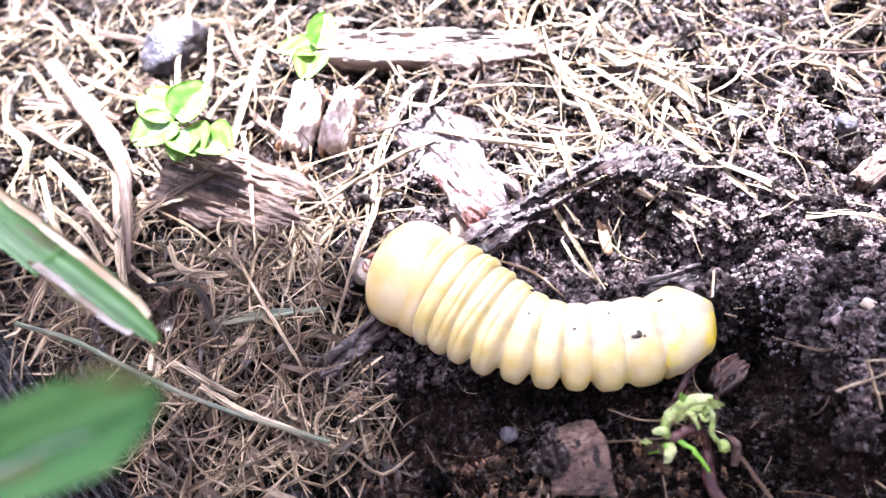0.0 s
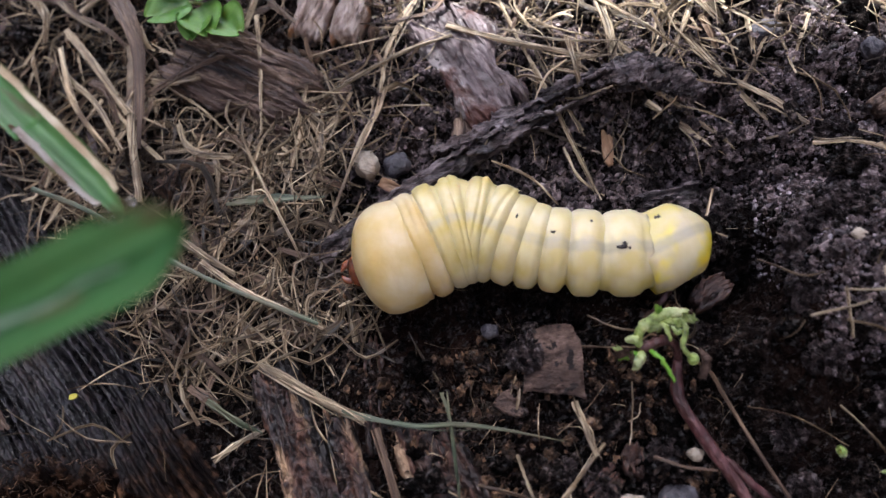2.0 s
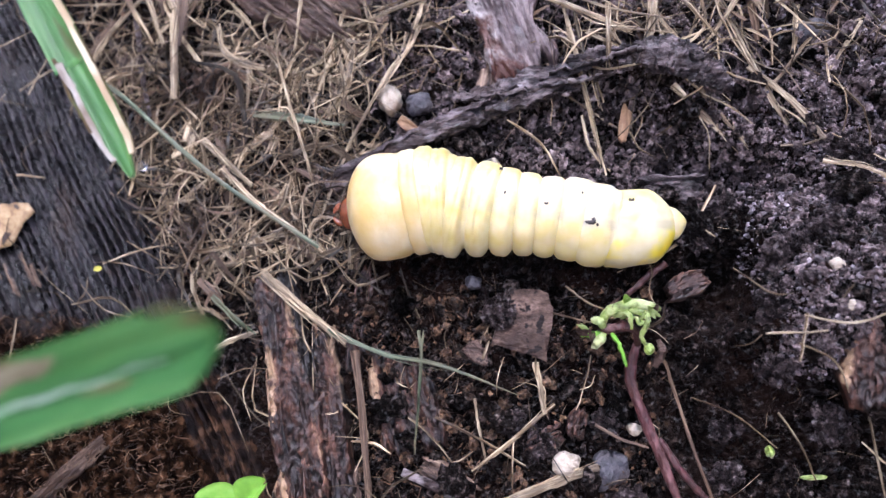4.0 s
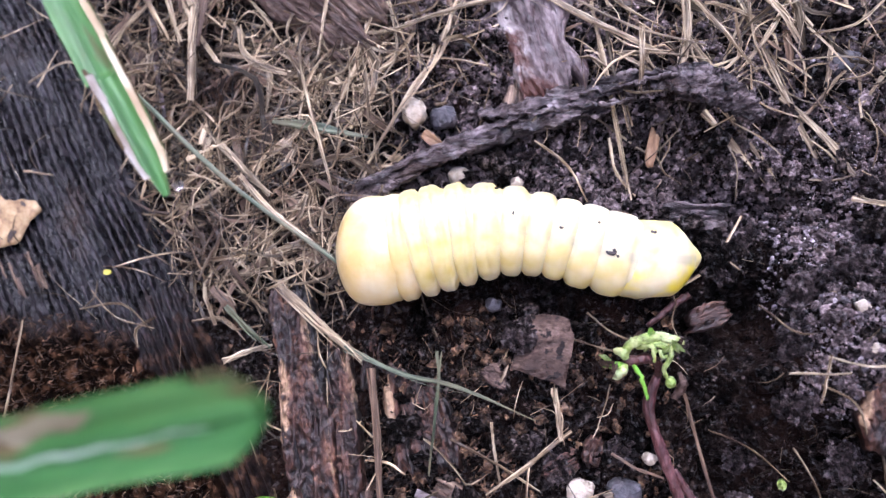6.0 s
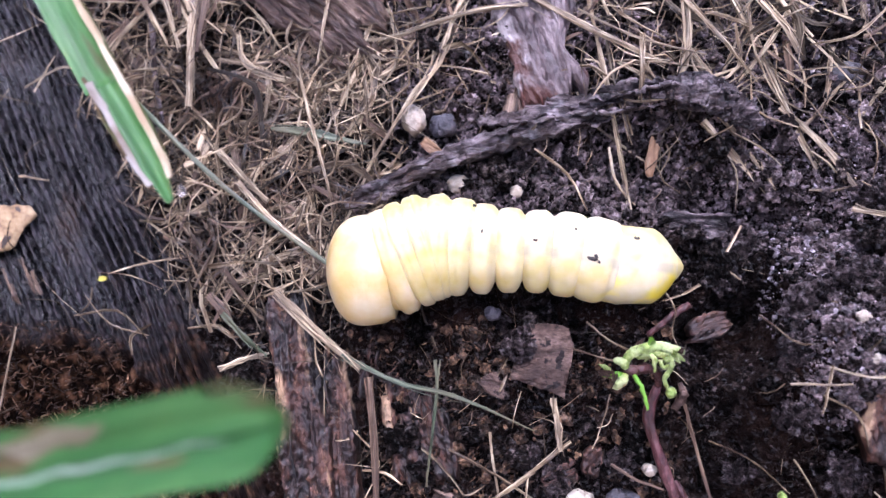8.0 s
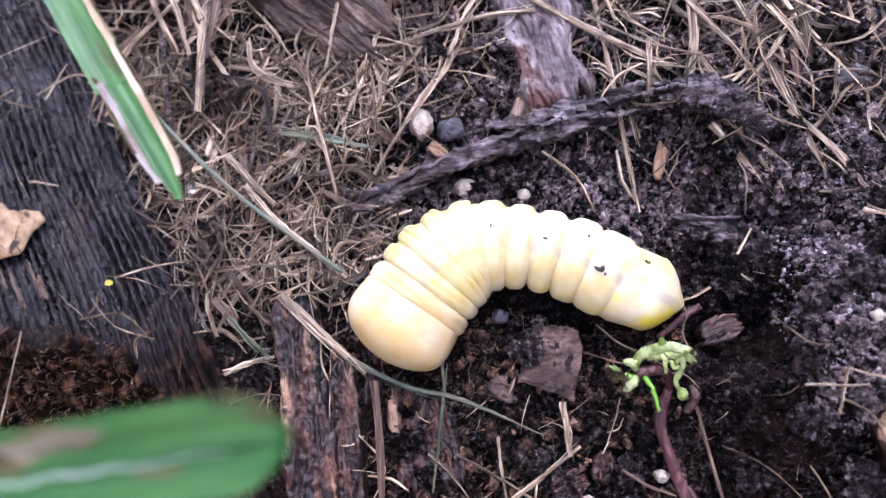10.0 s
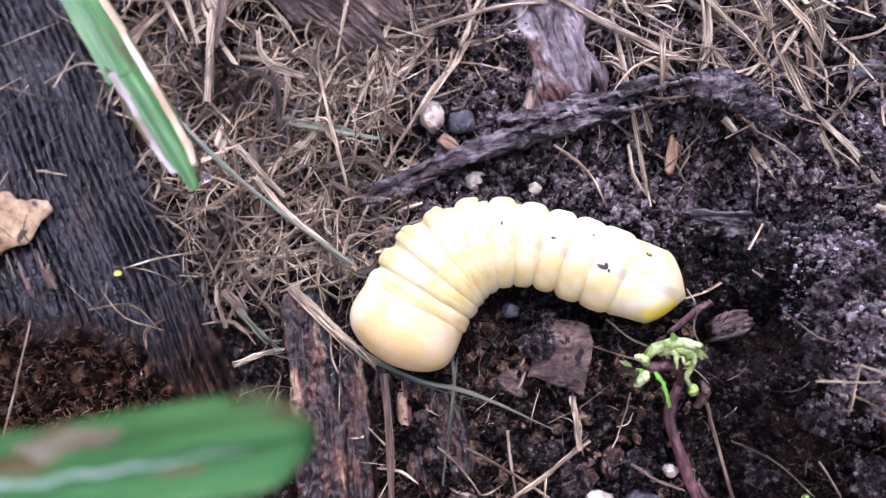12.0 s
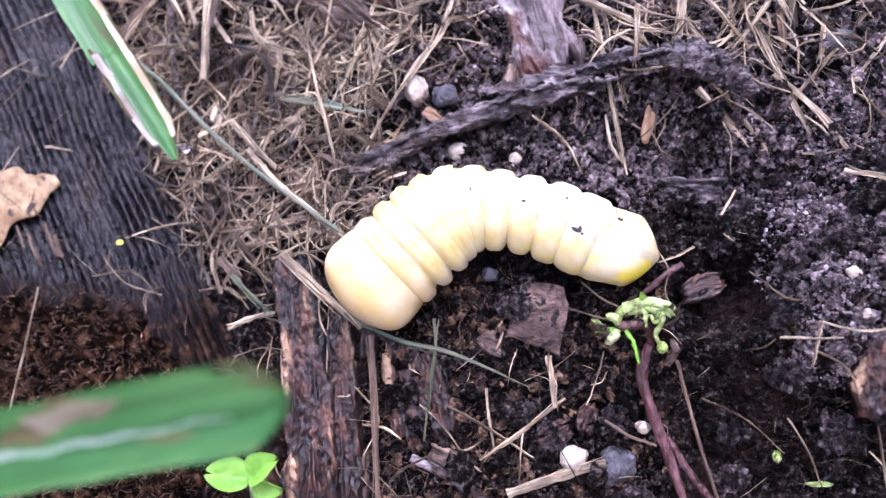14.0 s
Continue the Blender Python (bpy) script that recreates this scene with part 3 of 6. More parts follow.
# ---- old log ----
LOG_DIR = np.array((0.453, -0.891))  # along the grain
LOG_SIDE = np.array((-0.891, -0.453))


def log_material():
    m = surface("wet_black_wood", [(0.36, (0.0014, 0.0011, 0.0012)), (0.52, (0.0062, 0.0049, 0.0056)), (0.72, (0.052, 0.044, 0.050))], 620, stretch=(1.3, 0.6, 1), rough=0.30, bump=1.0, bump_scale=1000, depth=0.0010, spec=0.24, rough_vary=0.25, blotches=(((0.020, 0.0115, 0.008), 90, 0.54, 0.66, (1, 0.7, 1)),))
    n, link = m.node_tree.nodes, m.node_tree.links.new
    b = n["Principled BSDF"]
    old = b.inputs["Base Color"].links[0].from_socket
    at = n.new("ShaderNodeAttribute")
    at.attribute_name = "browning"
    tc = n.new("ShaderNodeTexCoord")
    crumbs = n.new("ShaderNodeTexNoise")
    crumbs.inputs["Scale"].default_value, crumbs.inputs["Detail"].default_value = 420, 7
    link(tc.outputs["Object"], crumbs.inputs["Vector"])
    ramp = n.new("ShaderNodeValToRGB")
    ramp.color_ramp.elements.new(0.5)
    for e, (p, c) in zip(ramp.color_ramp.elements, [(0.37, (0.003, 0.0016, 0.0010)), (0.51, (0.0105, 0.0052, 0.0029)), (0.69, (0.095, 0.050, 0.027))]):
        e.position, e.color = p, (*c, 1)
    link(crumbs.outputs["Fac"], ramp.inputs[0])
    mix = n.new("ShaderNodeMix")
    mix.data_type = "RGBA"
    link(at.outputs["Fac"], mix.inputs[0])
    link(old, mix.inputs[6])
    link(ramp.outputs[0], mix.inputs[7])
    link(mix.outputs[2], b.inputs["Base Color"])
    rough = b.inputs["Roughness"].links[0].from_socket
    add = n.new("ShaderNodeMath")
    add.operation = "MULTIPLY_ADD"
    add.inputs[1].default_value = 0.3
    link(at.outputs["Fac"], add.inputs[0])
    link(rough, add.inputs[2])
    link(add.outputs[0], b.inputs["Roughness"])
    dull = n.new("ShaderNodeMapRange")
    dull.inputs[3].default_value, dull.inputs[4].default_value = 0.34, 0.02
    link(at.outputs["Fac"], dull.inputs[0])
    link(dull.outputs[0], b.inputs["Specular IOR Level"])
    return m


LOG_WOOD = log_material()


def rot_edge(w):
    """Where along the grain the rot begins, by the distance from the log's edge."""
    return float(np.interp(w, (0.9, 1.15, 1.25, 1.6, 2.4, 3.9, 6.0), (6.5, 4.2, 3.1, 2.0, 1.15, 0.5, -0.3)))


def old_log():
    """A weathered log, ridged along its grain, rotted to brown crumbs at one end. Local x runs across, y along the grain."""
    ws = np.r_[np.linspace(-0.35, 0.0, 8), np.arange(0.02, 4.8, 0.02), np.arange(4.9, 7.5, 0.15)]
    ss = np.arange(-8.0, 9.0, 0.08)
    verts, browning = [], []
    for s in ss:
        for w in ws:
            wob = 0.22 * noise.noise(Vector((s * 0.3, 0, 1.0))) + 0.012 * noise.noise(Vector((s * 1.4, 0, 4.0)))
            x = w + wob
            edge = rot_edge(w) + 0.35 * noise.noise(Vector((w * 0.6, s * 0.4, 9.0)))
            r = min(1.0, max(0.0, (s - edge + 0.25 * noise.noise(Vector((w * 2.5, s * 1.2, 3.0)))) / 0.7))
            top = -0.10 + 0.16 * noise.noise(Vector((w * 0.5, s * 0.25, 2.0))) - 1.35 * max(0, 1 - max(w, -0.35) / 0.9 - 0.25) ** 2
            if w < 0:
                top -= 2.2 * -w
            warp = 0.7 * noise.noise(Vector((w * 0.9, s * 0.16, 7.0))) + 0.05 * noise.noise(Vector((w * 2.0, s * 0.9, 7.0)))
            wave = abs(math.sin((w / 0.17 + warp) * math.pi))
            high = max(0.25, 0.75 + 0.9 * noise.noise(Vector((w * 2.2, s * 0.7, 11.0))))
            lane = math.floor(w / 0.17 + warp)
            high *= 0.85 + 0.45 * noise.noise(Vector((lane * 7.3, s * 0.8, 3.0)))
            ridge = 0.25 * high * (wave - 0.7) + 0.05 * noise.noise(Vector((w * 1.5, s * 0.5, 8.0))) + 0.022 * noise.noise(Vector((w * 8.0, s * 4.5, 8.0)))
            ridge -= 0.09 * max(0, noise.noise(Vector((w * 4.0, s * 5.0, 15.0))) - 0.2)
            crumble = -0.12 + 0.30 * noise.fractal(Vector((w * 2.2, s * 2.2, 1.0)), 0.6, 2.0, 6) + 0.10 * noise.noise(Vector((w * 9, s * 9, 2)))
            verts.append((x, s, top + ridge * (1 - r) + crumble * r))
            # browner and duller along the grain too, beyond the crumbled part
            browning.append(max(r, 0.8 * min(1.0, max(0.0, (s - 1.6 + 0.4 * noise.noise(Vector((w * 1.5, s * 0.8, 6.0)))) / 1.8))))
    nx, ny = len(ws), len(ss)
    top = np.array(verts)
    low = top.copy()
    low[:, 2] = -3.0
    idx = np.arange(nx * ny).reshape(ny, nx)
    faces = np.stack([idx[:-1, :-1], idx[:-1, 1:], idx[1:, 1:], idx[1:, :-1]], -1).reshape(-1, 4).tolist()
    rim = idx[0].tolist() + idx[1:, -1].tolist() + idx[-1, ::-1][1:].tolist() + idx[::-1, 0][1:-1].tolist()
    base = len(top)
    verts = np.vstack([top, low[rim]])
    for k in range(len(rim)):
        a, b = rim[k], rim[(k + 1) % len(rim)]
        faces.append((a, b, base + (k + 1) % len(rim), base + k))
    faces.append(tuple(base + k for k in range(len(rim)))[::-1])
    ob = link_mesh("old_log", verts, faces, LOG_WOOD)
    ob.matrix_world = Matrix(((LOG_SIDE[0], LOG_DIR[0], 0, -5.55 * CM), (LOG_SIDE[1], LOG_DIR[1], 0, 1.21 * CM), (0, 0, 1, 0), (0, 0, 0, 1)))
    at = ob.data.attributes.new("browning", "FLOAT", "POINT")
    at.data.foreach_set("value", np.r_[browning, np.zeros(len(rim))].astype(np.float32))
    return tagged(ob, "wet blackened weathered log with ridged grain, rotted brown at one end", "log")


old_log()


# ---- single stems ----
def stem(points, width, thick, material=STRAW, name="straw", label="dry pale straw lying on the soil", category="straw", group="loose straws", wobble=0.004, taper=(0.95, 0.7), seed=None, n=16, gap=0.03):
    stem.count += 1
    line = lifted(points, gap)
    width = width * 0.82 if material in (STRAW, LITTER) else width
    v, f = sweep(line, width, thick * 0.7, n, 8, taper, wobble, 0.0, stem.count if seed is None else seed)
    g = fibre_coords(line, width, n, 8, stem.count)
    loose = []
    if material in (STRAW, BROWN, LITTER, GREENISH) and width > 0.065:  # loose fibres along it, frayed at the ends
        r = np.random.default_rng(stem.count + 900)
        way = spline(line, 24)
        d = np.array(way[-1] - way[0])
        side = np.array((-d[1], d[0], 0)) / (np.hypot(d[0], d[1]) + 1e-9)
        if material is GREENISH:
            count = 1
        else:
            count = 2 + int(width / 0.035)
        for k in range(count):
            a = int(r.integers(0, 12)) if k % 2 else 0
            b = 23 if k % 2 else int(r.integers(12, 24))
            off = r.uniform(-0.48, 0.48) * width
            pts = [way[q] + side * (off + r.normal(0, 0.02) + np.sign(off) * 0.03 * (q in (0, 23))) + (0, 0, thick * 0.3 + r.uniform(-0.01, 0.03)) for q in (a, (2 * a + b) // 3, (a + 2 * b) // 3, b)]
            if b == 23:
                pts[-1] = pts[-1] + d / np.linalg.norm(d) * r.uniform(-0.05, 0.12)
            w = r.uniform(0.018, 0.036)
            v2, f2 = sweep(pts, w, w * 0.7, 12, 5, (0.6, 0.3), 0.004, 0.0, int(r.integers(1e6)))
            loose.append((v2, f2, fibre_coords(pts, w, 12, 5, stem.count + k * 0.21)))
    ob = link_mesh(name, v, f, material, smooth=material in (ROOT, SPROUT, TWIG), grain=g)
    for v2, f2, g2 in loose:
        link_mesh("fibre", v2, f2, material, ob, smooth=False, grain=g2)
    return tagged(ob, label, category, group)


stem.count = 0
# between log and larva
stem([(-3.71, 4.15, 0.4), (-3.57, 3.60, 0.3), (-2.80, 3.33, 0.1), (-1.11, 2.94, 0.0)], 0.13, 0.08, label="bent cream straw with a kink near one end")
stem([(1.26, 5.63, 0.35), (0.40, 4.65, 0.30), (0.06, 3.53, 0.28), (-0.42, 3.0, 0.25), (-0.86, 2.22, 0.3), (-1.37, 1.48, 0.1)], 0.10, 0.07, label="long curved tan grass stalk")
stem([(-1.32, 1.42, 0.18), (-1.82, 0.29, 0.22), (-2.33, -0.51, 0.12)], 0.07, 0.05, label="thin straight whitish straw on litter")
stem([(-6.6, 3.6, 0.45), (-5.63, 2.92, 0.47), (-4.63, 1.97, 0.45), (-3.44, 0.94, 0.43), (-1.76, -0.26, 0.40)], 0.09, 0.06, GREENISH, "fallen_grass", "long greyish-green fading grass blade", "grass")
stem([(-3.6, 1.35, 0.40), (-2.9, 0.62, 0.40), (-1.7, -0.35, 0.36)], 0.09, 0.05, STRAW)
stem([(-2.90, -0.62, 0.15), (-2.22, -1.25, 0.2), (-1.34, -1.97, 0.2)], 0.24, 0.07, STRAW, "straw", "broad flat split straw, pale grey-tan", taper=(0.35, 0.6))
stem([(-1.66, -1.72, 0.22), (-0.71, -2.17, 0.22), (0.31, -2.40, 0.2), (1.65, -2.97, 0.15)], 0.085, 0.06, GREENISH, "fallen_grass", "thin curved greenish grass stem", "grass", taper=(1, 0.2))
stem([(-2.32, 4.36, 0.3), (-2.57, 3.67, 0.35), (-2.35, 2.62, 0.35), (-1.96, 1.27, 0.32), (-1.81, 0.29, 0.3)], 0.075, 0.05, LITTER)
stem([(-6.0, 4.64, 0.2), (-6.6, 3.81, 0.2)], 0.13, 0.1, BROWN, "stalk", "short brown dead stalk by the log", "stalk")
stem([(-5.2, 5.2, 0.3), (-6.0, 4.4, 0.25), (-6.5, 3.7, 0.2)], 0.11, 0.09, STRAW)
stem([(-4.5, 6.2, 0.35), (-4.64, 4.50, 0.35), (-4.65, 2.84, 0.3)], 0.20, 0.09, STRAW, "straw", "broad upright pale straw")
stem([(-4.06, 1.98, 0.25), (-3.09, 1.00, 0.25)], 0.17, 0.07, STRAW, "straw", "flat yellowish strip of straw")
stem([(-5.55, 4.7, 0.2), (-5.45, 3.5, 0.1), (-5.25, 2.6, 0.1)], 0.12, 0.1, TWIG, "twig", "thin dark purple-brown twig", "twig")
stem([(-5.0, 5.0, 0.3), (-4.4, 3.9, 0.3), (-3.9, 3.3, 0.3)], 0.09, 0.06, STRAW)
stem([(-3.9, 5.1, 0.3), (-3.2, 4.3, 0.35), (-2.5, 3.2, 0.3)], 0.06, 0.05, LITTER)
stem([(-1.9, 4.8, 0.35), (-1.5, 3.9, 0.3), (-1.25, 2.9, 0.25)], 0.07, 0.05, LITTER)
stem([(-0.9, 4.6, 0.3), (-0.75, 3.6, 0.28), (-1.2, 2.95, 0.2)], 0.06, 0.05, STRAW)
stem([(-2.9, 4.5, 0.3), (-2.2, 4.2, 0.32), (-0.2, 4.6, 0.3)], 0.06, 0.05, LITTER)
stem([(-3.1, 2.4, 0.2), (-2.2, 2.25, 0.25), (-1.3, 2.05, 0.2)], 0.16, 0.05, GREENISH, "fallen_grass", "short olive fading grass blade", "grass", taper=(0.3, 0.3))
stem([(-3.9, -1.0, 0.1), (-3.5, -1.4, 0.1), (-3.05, -1.75, 0.1)], 0.14, 0.07, GREENISH, "fallen_grass", "faded green grass blade beside the log", "grass")
stem([(-3.9, -2.0, 0.1), (-3.4, -1.8, 0.15), (-3.0, -1.7, 0.1)], 0.10, 0.06, STRAW)
stem([(-1.19, -2.1, 0.1), (-1.04, -3.74, 0.12), (-0.95, -5.1, 0.1)], 0.12, 0.07, BROWN, "stalk", "long brown flattened stalk on rotten bark", "stalk")
stem([(-0.03, -1.8, 0.15), (0.0, -2.4, 0.18), (-0.17, -3.91, 0.15)], 0.07, 0.05, GREENISH, "fallen_grass", "thin upright greenish grass stem", "grass")
# between larva and the lower edge
stem([(2.25, -3.14, 0.1), (1.29, -3.87, 0.1), (0.80, -4.21, 0.1)], 0.08, 0.06, LITTER)
stem([(1.97, -2.43, 0.13), (2.08, -3.30, 0.13)], 0.13, 0.05, STRAW, "straw", "short flat greyish-white straw on soil")
stem([(1.26, -4.76, 0.0), (2.24, -4.40, 0.0), (2.91, -4.19, 0.0)], 0.20, 0.16, STRAW, "stalk", "thick round tan stalk on soil", "stalk")
stem([(0.2, -3.3, 0.1), (1.0, -3.7, 0.1), (1.7, -4.15, 0.0)], 0.06, 0.05, LITTER)
stem([(0.9, -3.0, 0.1), (0.95, -3.5, 0.1), (1.05, -4.1, 0.0)], 0.06, 0.04)
stem([(-0.4, -4.2, 0.1), (0.5, -4.6, 0.1), (1.3, -5.2, 0.0)], 0.16, 0.12, TWIG, "twig", "charred black twig on the soil", "twig")
stem([(-0.7, -3.0, 0.1), (0.1, -3.6, 0.1), (0.7, -4.4, 0.05)], 0.05, 0.04, LITTER)
stem([(2.9, -3.5, 0.05), (3.3, -3.75, 0.05), (3.75, -3.9, 0.0)], 0.06, 0.05, BROWN)
stem([(2.3, -1.6, 0.1), (2.8, -1.75, 0.15), (3.2, -1.85, 0.2)], 0.05, 0.05, LITTER)
stem([(4.5, -3.1, 0.0), (5.2, -3.4, -0.2), (5.9, -4.0, -0.5)], 0.035, 0.03, LITTER, "rootlet", "fine pale rootlet across dark soil", "rootlet")
stem([(5.9, -3.4, -0.2), (6.2, -3.9, -0.3), (6.4, -4.5, -0.3)], 0.05, 0.04, LITTER, "rootlet", "fine branching pale rootlet", "rootlet")
# on the bank
stem([(5.51, -2.14, 1.0), (6.41, -2.13, 1.02)], 0.055, 0.045)
stem([(6.15, -1.85, 1.0), (5.97, -2.58, 0.95)], 0.06, 0.05, LITTER)
stem([(6.10, -1.89, 1.0), (6.82, -2.02, 1.0), (7.6, -1.8, 0.9)], 0.05, 0.04)
stem([(5.20, -1.07, 0.7), (5.69, -1.48, 0.8), (6.03, -1.52, 0.8)], 0.045, 0.04, LITTER)
stem([(6.0, -2.3, 0.95), (6.5, -2.6, 0.9), (6.75, -3.1, 0.6)], 0.04, 0.04, LITTER)
stem([(7.83, 0.38, 0.4), (8.12, -0.11, 0.4), (8.05, -0.40, 0.35)], 0.10, 0.06)
stem([(6.9, 0.7, 0.3), (7.5, 0.55, 0.35), (7.95, 0.2, 0.4)], 0.11, 0.07, STRAW, "straw", "weathered curled straw on the soil bank")
# far side of the larva
stem([(4.0, 6.2, 0.3), (4.95, 5.09, 0.15), (5.66, 3.68, 0.0), (6.10, 2.50, -0.05), (6.56, 1.49, -0.2)], 0.13, 0.09, STRAW, "straw", "long straight pale straw on the soil")
stem([(6.0, 2.6, -0.05), (6.71, 1.72, 0.1), (7.02, 1.10, 0.2)], 0.17, 0.10, STRAW, "straw", "split pale straw with frayed end")
stem([(6.4, 1.75, 0.1), (6.7, 1.5, 0.1), (6.9, 1.15, 0.15)], 0.05, 0.04)
stem([(6.35, 1.1, 0.0), (6.7, 1.05, 0.1), (7.0, 1.12, 0.2)], 0.05, 0.04)
stem([(6.40, 2.25, -0.1), (7.06, 2.98, 0.0), (7.52, 3.15, 0.0)], 0.08, 0.06)
stem([(6.90, 3.63, 0.02), (6.72, 2.66, 0.02)], 0.10, 0.05, STRAW, "straw", "short flat whitish straw on soil")
stem([(7.30, 3.00, 0.0), (7.28, 2.16, 0.0)], 0.06, 0.05)
stem([(4.70, 2.41, -0.1), (5.36, 1.70, -0.35), (5.77, 1.16, -0.6)], 0.14, 0.08, STRAW)
stem([(4.95, 2.55, -0.1), (5.5, 1.85, -0.45), (5.89, 1.22, -0.75)], 0.13, 0.08, STRAW, taper=(0.9, 0.6))
stem([(2.46, 6.78, 0.2), (2.70, 4.79, 0.15), (3.0, 3.2, 0.1), (3.19, 2.03, -0.1), (3.42, 0.87, -0.3)], 0.09, 0.06, STRAW)
stem([(2.74, 2.46, -0.2), (3.46, 1.93, -0.35), (3.75, 1.75, -0.4)], 0.07, 0.05)
stem([(3.05, 2.0, -0.2), (3.15, 1.4, -0.3), (3.5, 0.95, -0.35)], 0.07, 0.05, LITTER)
stem([(4.83, 2.34, -0.3), (4.86, 1.90, -0.4), (4.39, 1.60, -0.5)], 0.05, 0.04, LITTER)
stem([(3.9, 1.75, -0.5), (4.05, 1.45, -0.55), (4.35, 1.2, -0.6)], 0.05, 0.04, LITTER)
stem([(3.97, 6.33, 0.3), (4.35, 4.83, 0.25), (4.38, 3.46, 0.2), (4.1, 2.9, 0.1)], 0.15, 0.08)
stem([(1.56, 4.75, 0.35), (2.57, 4.13, 0.3), (4.02, 3.35, 0.2)], 0.14, 0.07)
stem([(1.62, 4.52, 0.38), (0.39, 4.39, 0.35), (-0.89, 4.02, 0.3), (-1.75, 4.07, 0.25)], 0.09, 0.06)
stem([(0.9, 3.3, 0.2), (0.2, 3.45, 0.25), (-0.6, 3.5, 0.25), (-1.2, 3.2, 0.2)], 0.055, 0.045, LITTER)
stem([(-5.31, 8.96, 0.9), (-4.75, 7.61, 0.8), (-4.33, 6.53, 0.75), (-4.25, 5.64, 0.6), (-4.47, 3.81, 0.5)], 0.34, 0.05, BROWN, "dead_leaf", "long folded brown dead grass leaf", "dead leaf", taper=(0.6, 0.25))
stem([(-5.75, 6.91, 0.45), (-5.14, 5.73, 0.45), (-4.67, 4.66, 0.4)], 0.17, 0.08)
stem([(-5.9, 6.0, 0.35), (-5.3, 5.1, 0.35), (-4.9, 4.0, 0.3)], 0.13, 0.07)
stem([(-5.6, 8.2, 0.5), (-4.6, 8.3, 0.5), (-3.9, 8.7, 0.5)], 0.16, 0.07)
stem([(-5.4, 7.2, 0.5), (-4.4, 7.8, 0.5), (-3.8, 8.4, 0.5)], 0.13, 0.07)
stem([(-2.03, 8.80, 0.5), (-2.40, 7.10, 0.5)], 0.10, 0.07)
stem([(-2.5, 6.6, 0.5), (-2.0, 7.0, 0.55), (-1.5, 7.3, 0.5)], 0.13, 0.06)
stem([(-1.9, 6.0, 0.5), (-2.0, 5.0, 0.45), (-2.2, 3.6, 0.35)], 0.11, 0.07, STRAW)
stem([(7.44, 4.68, 0.05), (7.44, 3.96, 0.05)], 0.13, 0.07)
stem([(10.43, 3.17, 0.2), (8.90, 3.71, 0.25), (8.24, 4.14, 0.25), (7.39, 3.73, 0.1)], 0.07, 0.06, BROWN, "twig", "thin bent reddish-brown twig", "twig")
stem([(8.70, 3.68, 0.15), (9.18, 2.78, 0.1)], 0.13, 0.06)
stem([(9.17, 3.54, 0.15), (9.50, 2.78, 0.1)], 0.10, 0.06)
stem([(7.9, 3.2, 0.05), (7.3, 2.4, 0.05)], 0.08, 0.06)
stem([(5.1, 5.6, 0.2), (5.5, 4.9, 0.25), (6.3, 5.3, 0.2)], 0.22, 0.08)
stem([(3.2, 3.5, 0.1), (4.0, 3.0, 0.1), (4.9, 3.1, 0.05)], 0.10, 0.06)
stem([(3.9, 2.95, 0.0), (5.0, 3.2, 0.05), (5.4, 3.35, 0.05)], 0.06, 0.05)
stem([(3.0, 3.1, 0.0), (3.5, 2.75, 0.05), (4.6, 2.85, 0.1)], 0.06, 0.05)
stem([(4.3, 3.9, 0.1), (4.7, 3.3, 0.05), (4.95, 2.8, 0.0)], 0.11, 0.06)
stem([(1.2, 3.9, 0.2), (1.7, 3.3, 0.15), (2.2, 2.9, 0.1)], 0.06, 0.04, LITTER)
r_ = np.random.default_rng(404)
for k in range(24):  # broad straws leaning over the far litter
    x, y, a = r_.uniform(-6.8, -1.2), r_.uniform(4.6, 9.2), r_.normal(-1.0, 0.5)
    d = r_.uniform(0.5, 1.3)
    z = 0.30 + 0.25 * r_.random()
    stem([(x - math.cos(a) * d, y - math.sin(a) * d, z + r_.normal(0, 0.08)), (x + r_.normal(0, 0.10), y + r_.normal(0, 0.10), z + 0.08), (x + math.cos(a) * d, y + math.sin(a) * d, z + r_.normal(0, 0.08))], r_.uniform(0.08, 0.22), 0.06, (BROWN, LITTER, STRAW, BROWN)[k % 4], label="broad dry straw leaning over brown litter", taper=(0.7, 0.5))
for k in range(20):  # a loose heap of straw beyond the bark
    x, y, a = r_.uniform(3.0, 6.3), r_.uniform(3.0, 5.6), r_.normal(-1.1, 0.7)
    d = r_.uniform(0.45, 1.2)
    z = 0.15 + 0.25 * r_.random()
    stem([(x - math.cos(a) * d, y - math.sin(a) * d, z + r_.normal(0, 0.08)), (x + r_.normal(0, 0.08), y + r_.normal(0, 0.08), z + 0.08), (x + math.cos(a) * d, y + math.sin(a) * d, z + r_.normal(0, 0.08))], r_.uniform(0.045, 0.12), 0.05, (STRAW, LITTER, LITTER)[k % 3], label="dry pale straw in a loose heap", taper=(0.7, 0.5))
# on the log
for k, (x, y, d) in enumerate(((-8.46, 0.0, 0.5), (-8.2, -0.15, 0.7), (-7.85, 0.05, 0.75), (-7.62, -0.2, 0.5), (-8.0, -0.45, 0.4))):
    stem([(x, y, 0.12), (x + 0.453 * d / 2, y - 0.891 * d / 2, 0.13), (x + 0.453 * d, y - 0.891 * d, 0.11)], 0.05 + 0.008 * k, 0.04, BROWN, "splinter", "thin tan splinter of wood on the log", "splinter", "splinters on the log", gap=0.05)
stem([(-8.05, 1.62, 0.12), (-7.42, 1.52, 0.12)], 0.055, 0.04, STRAW, gap=0.05)
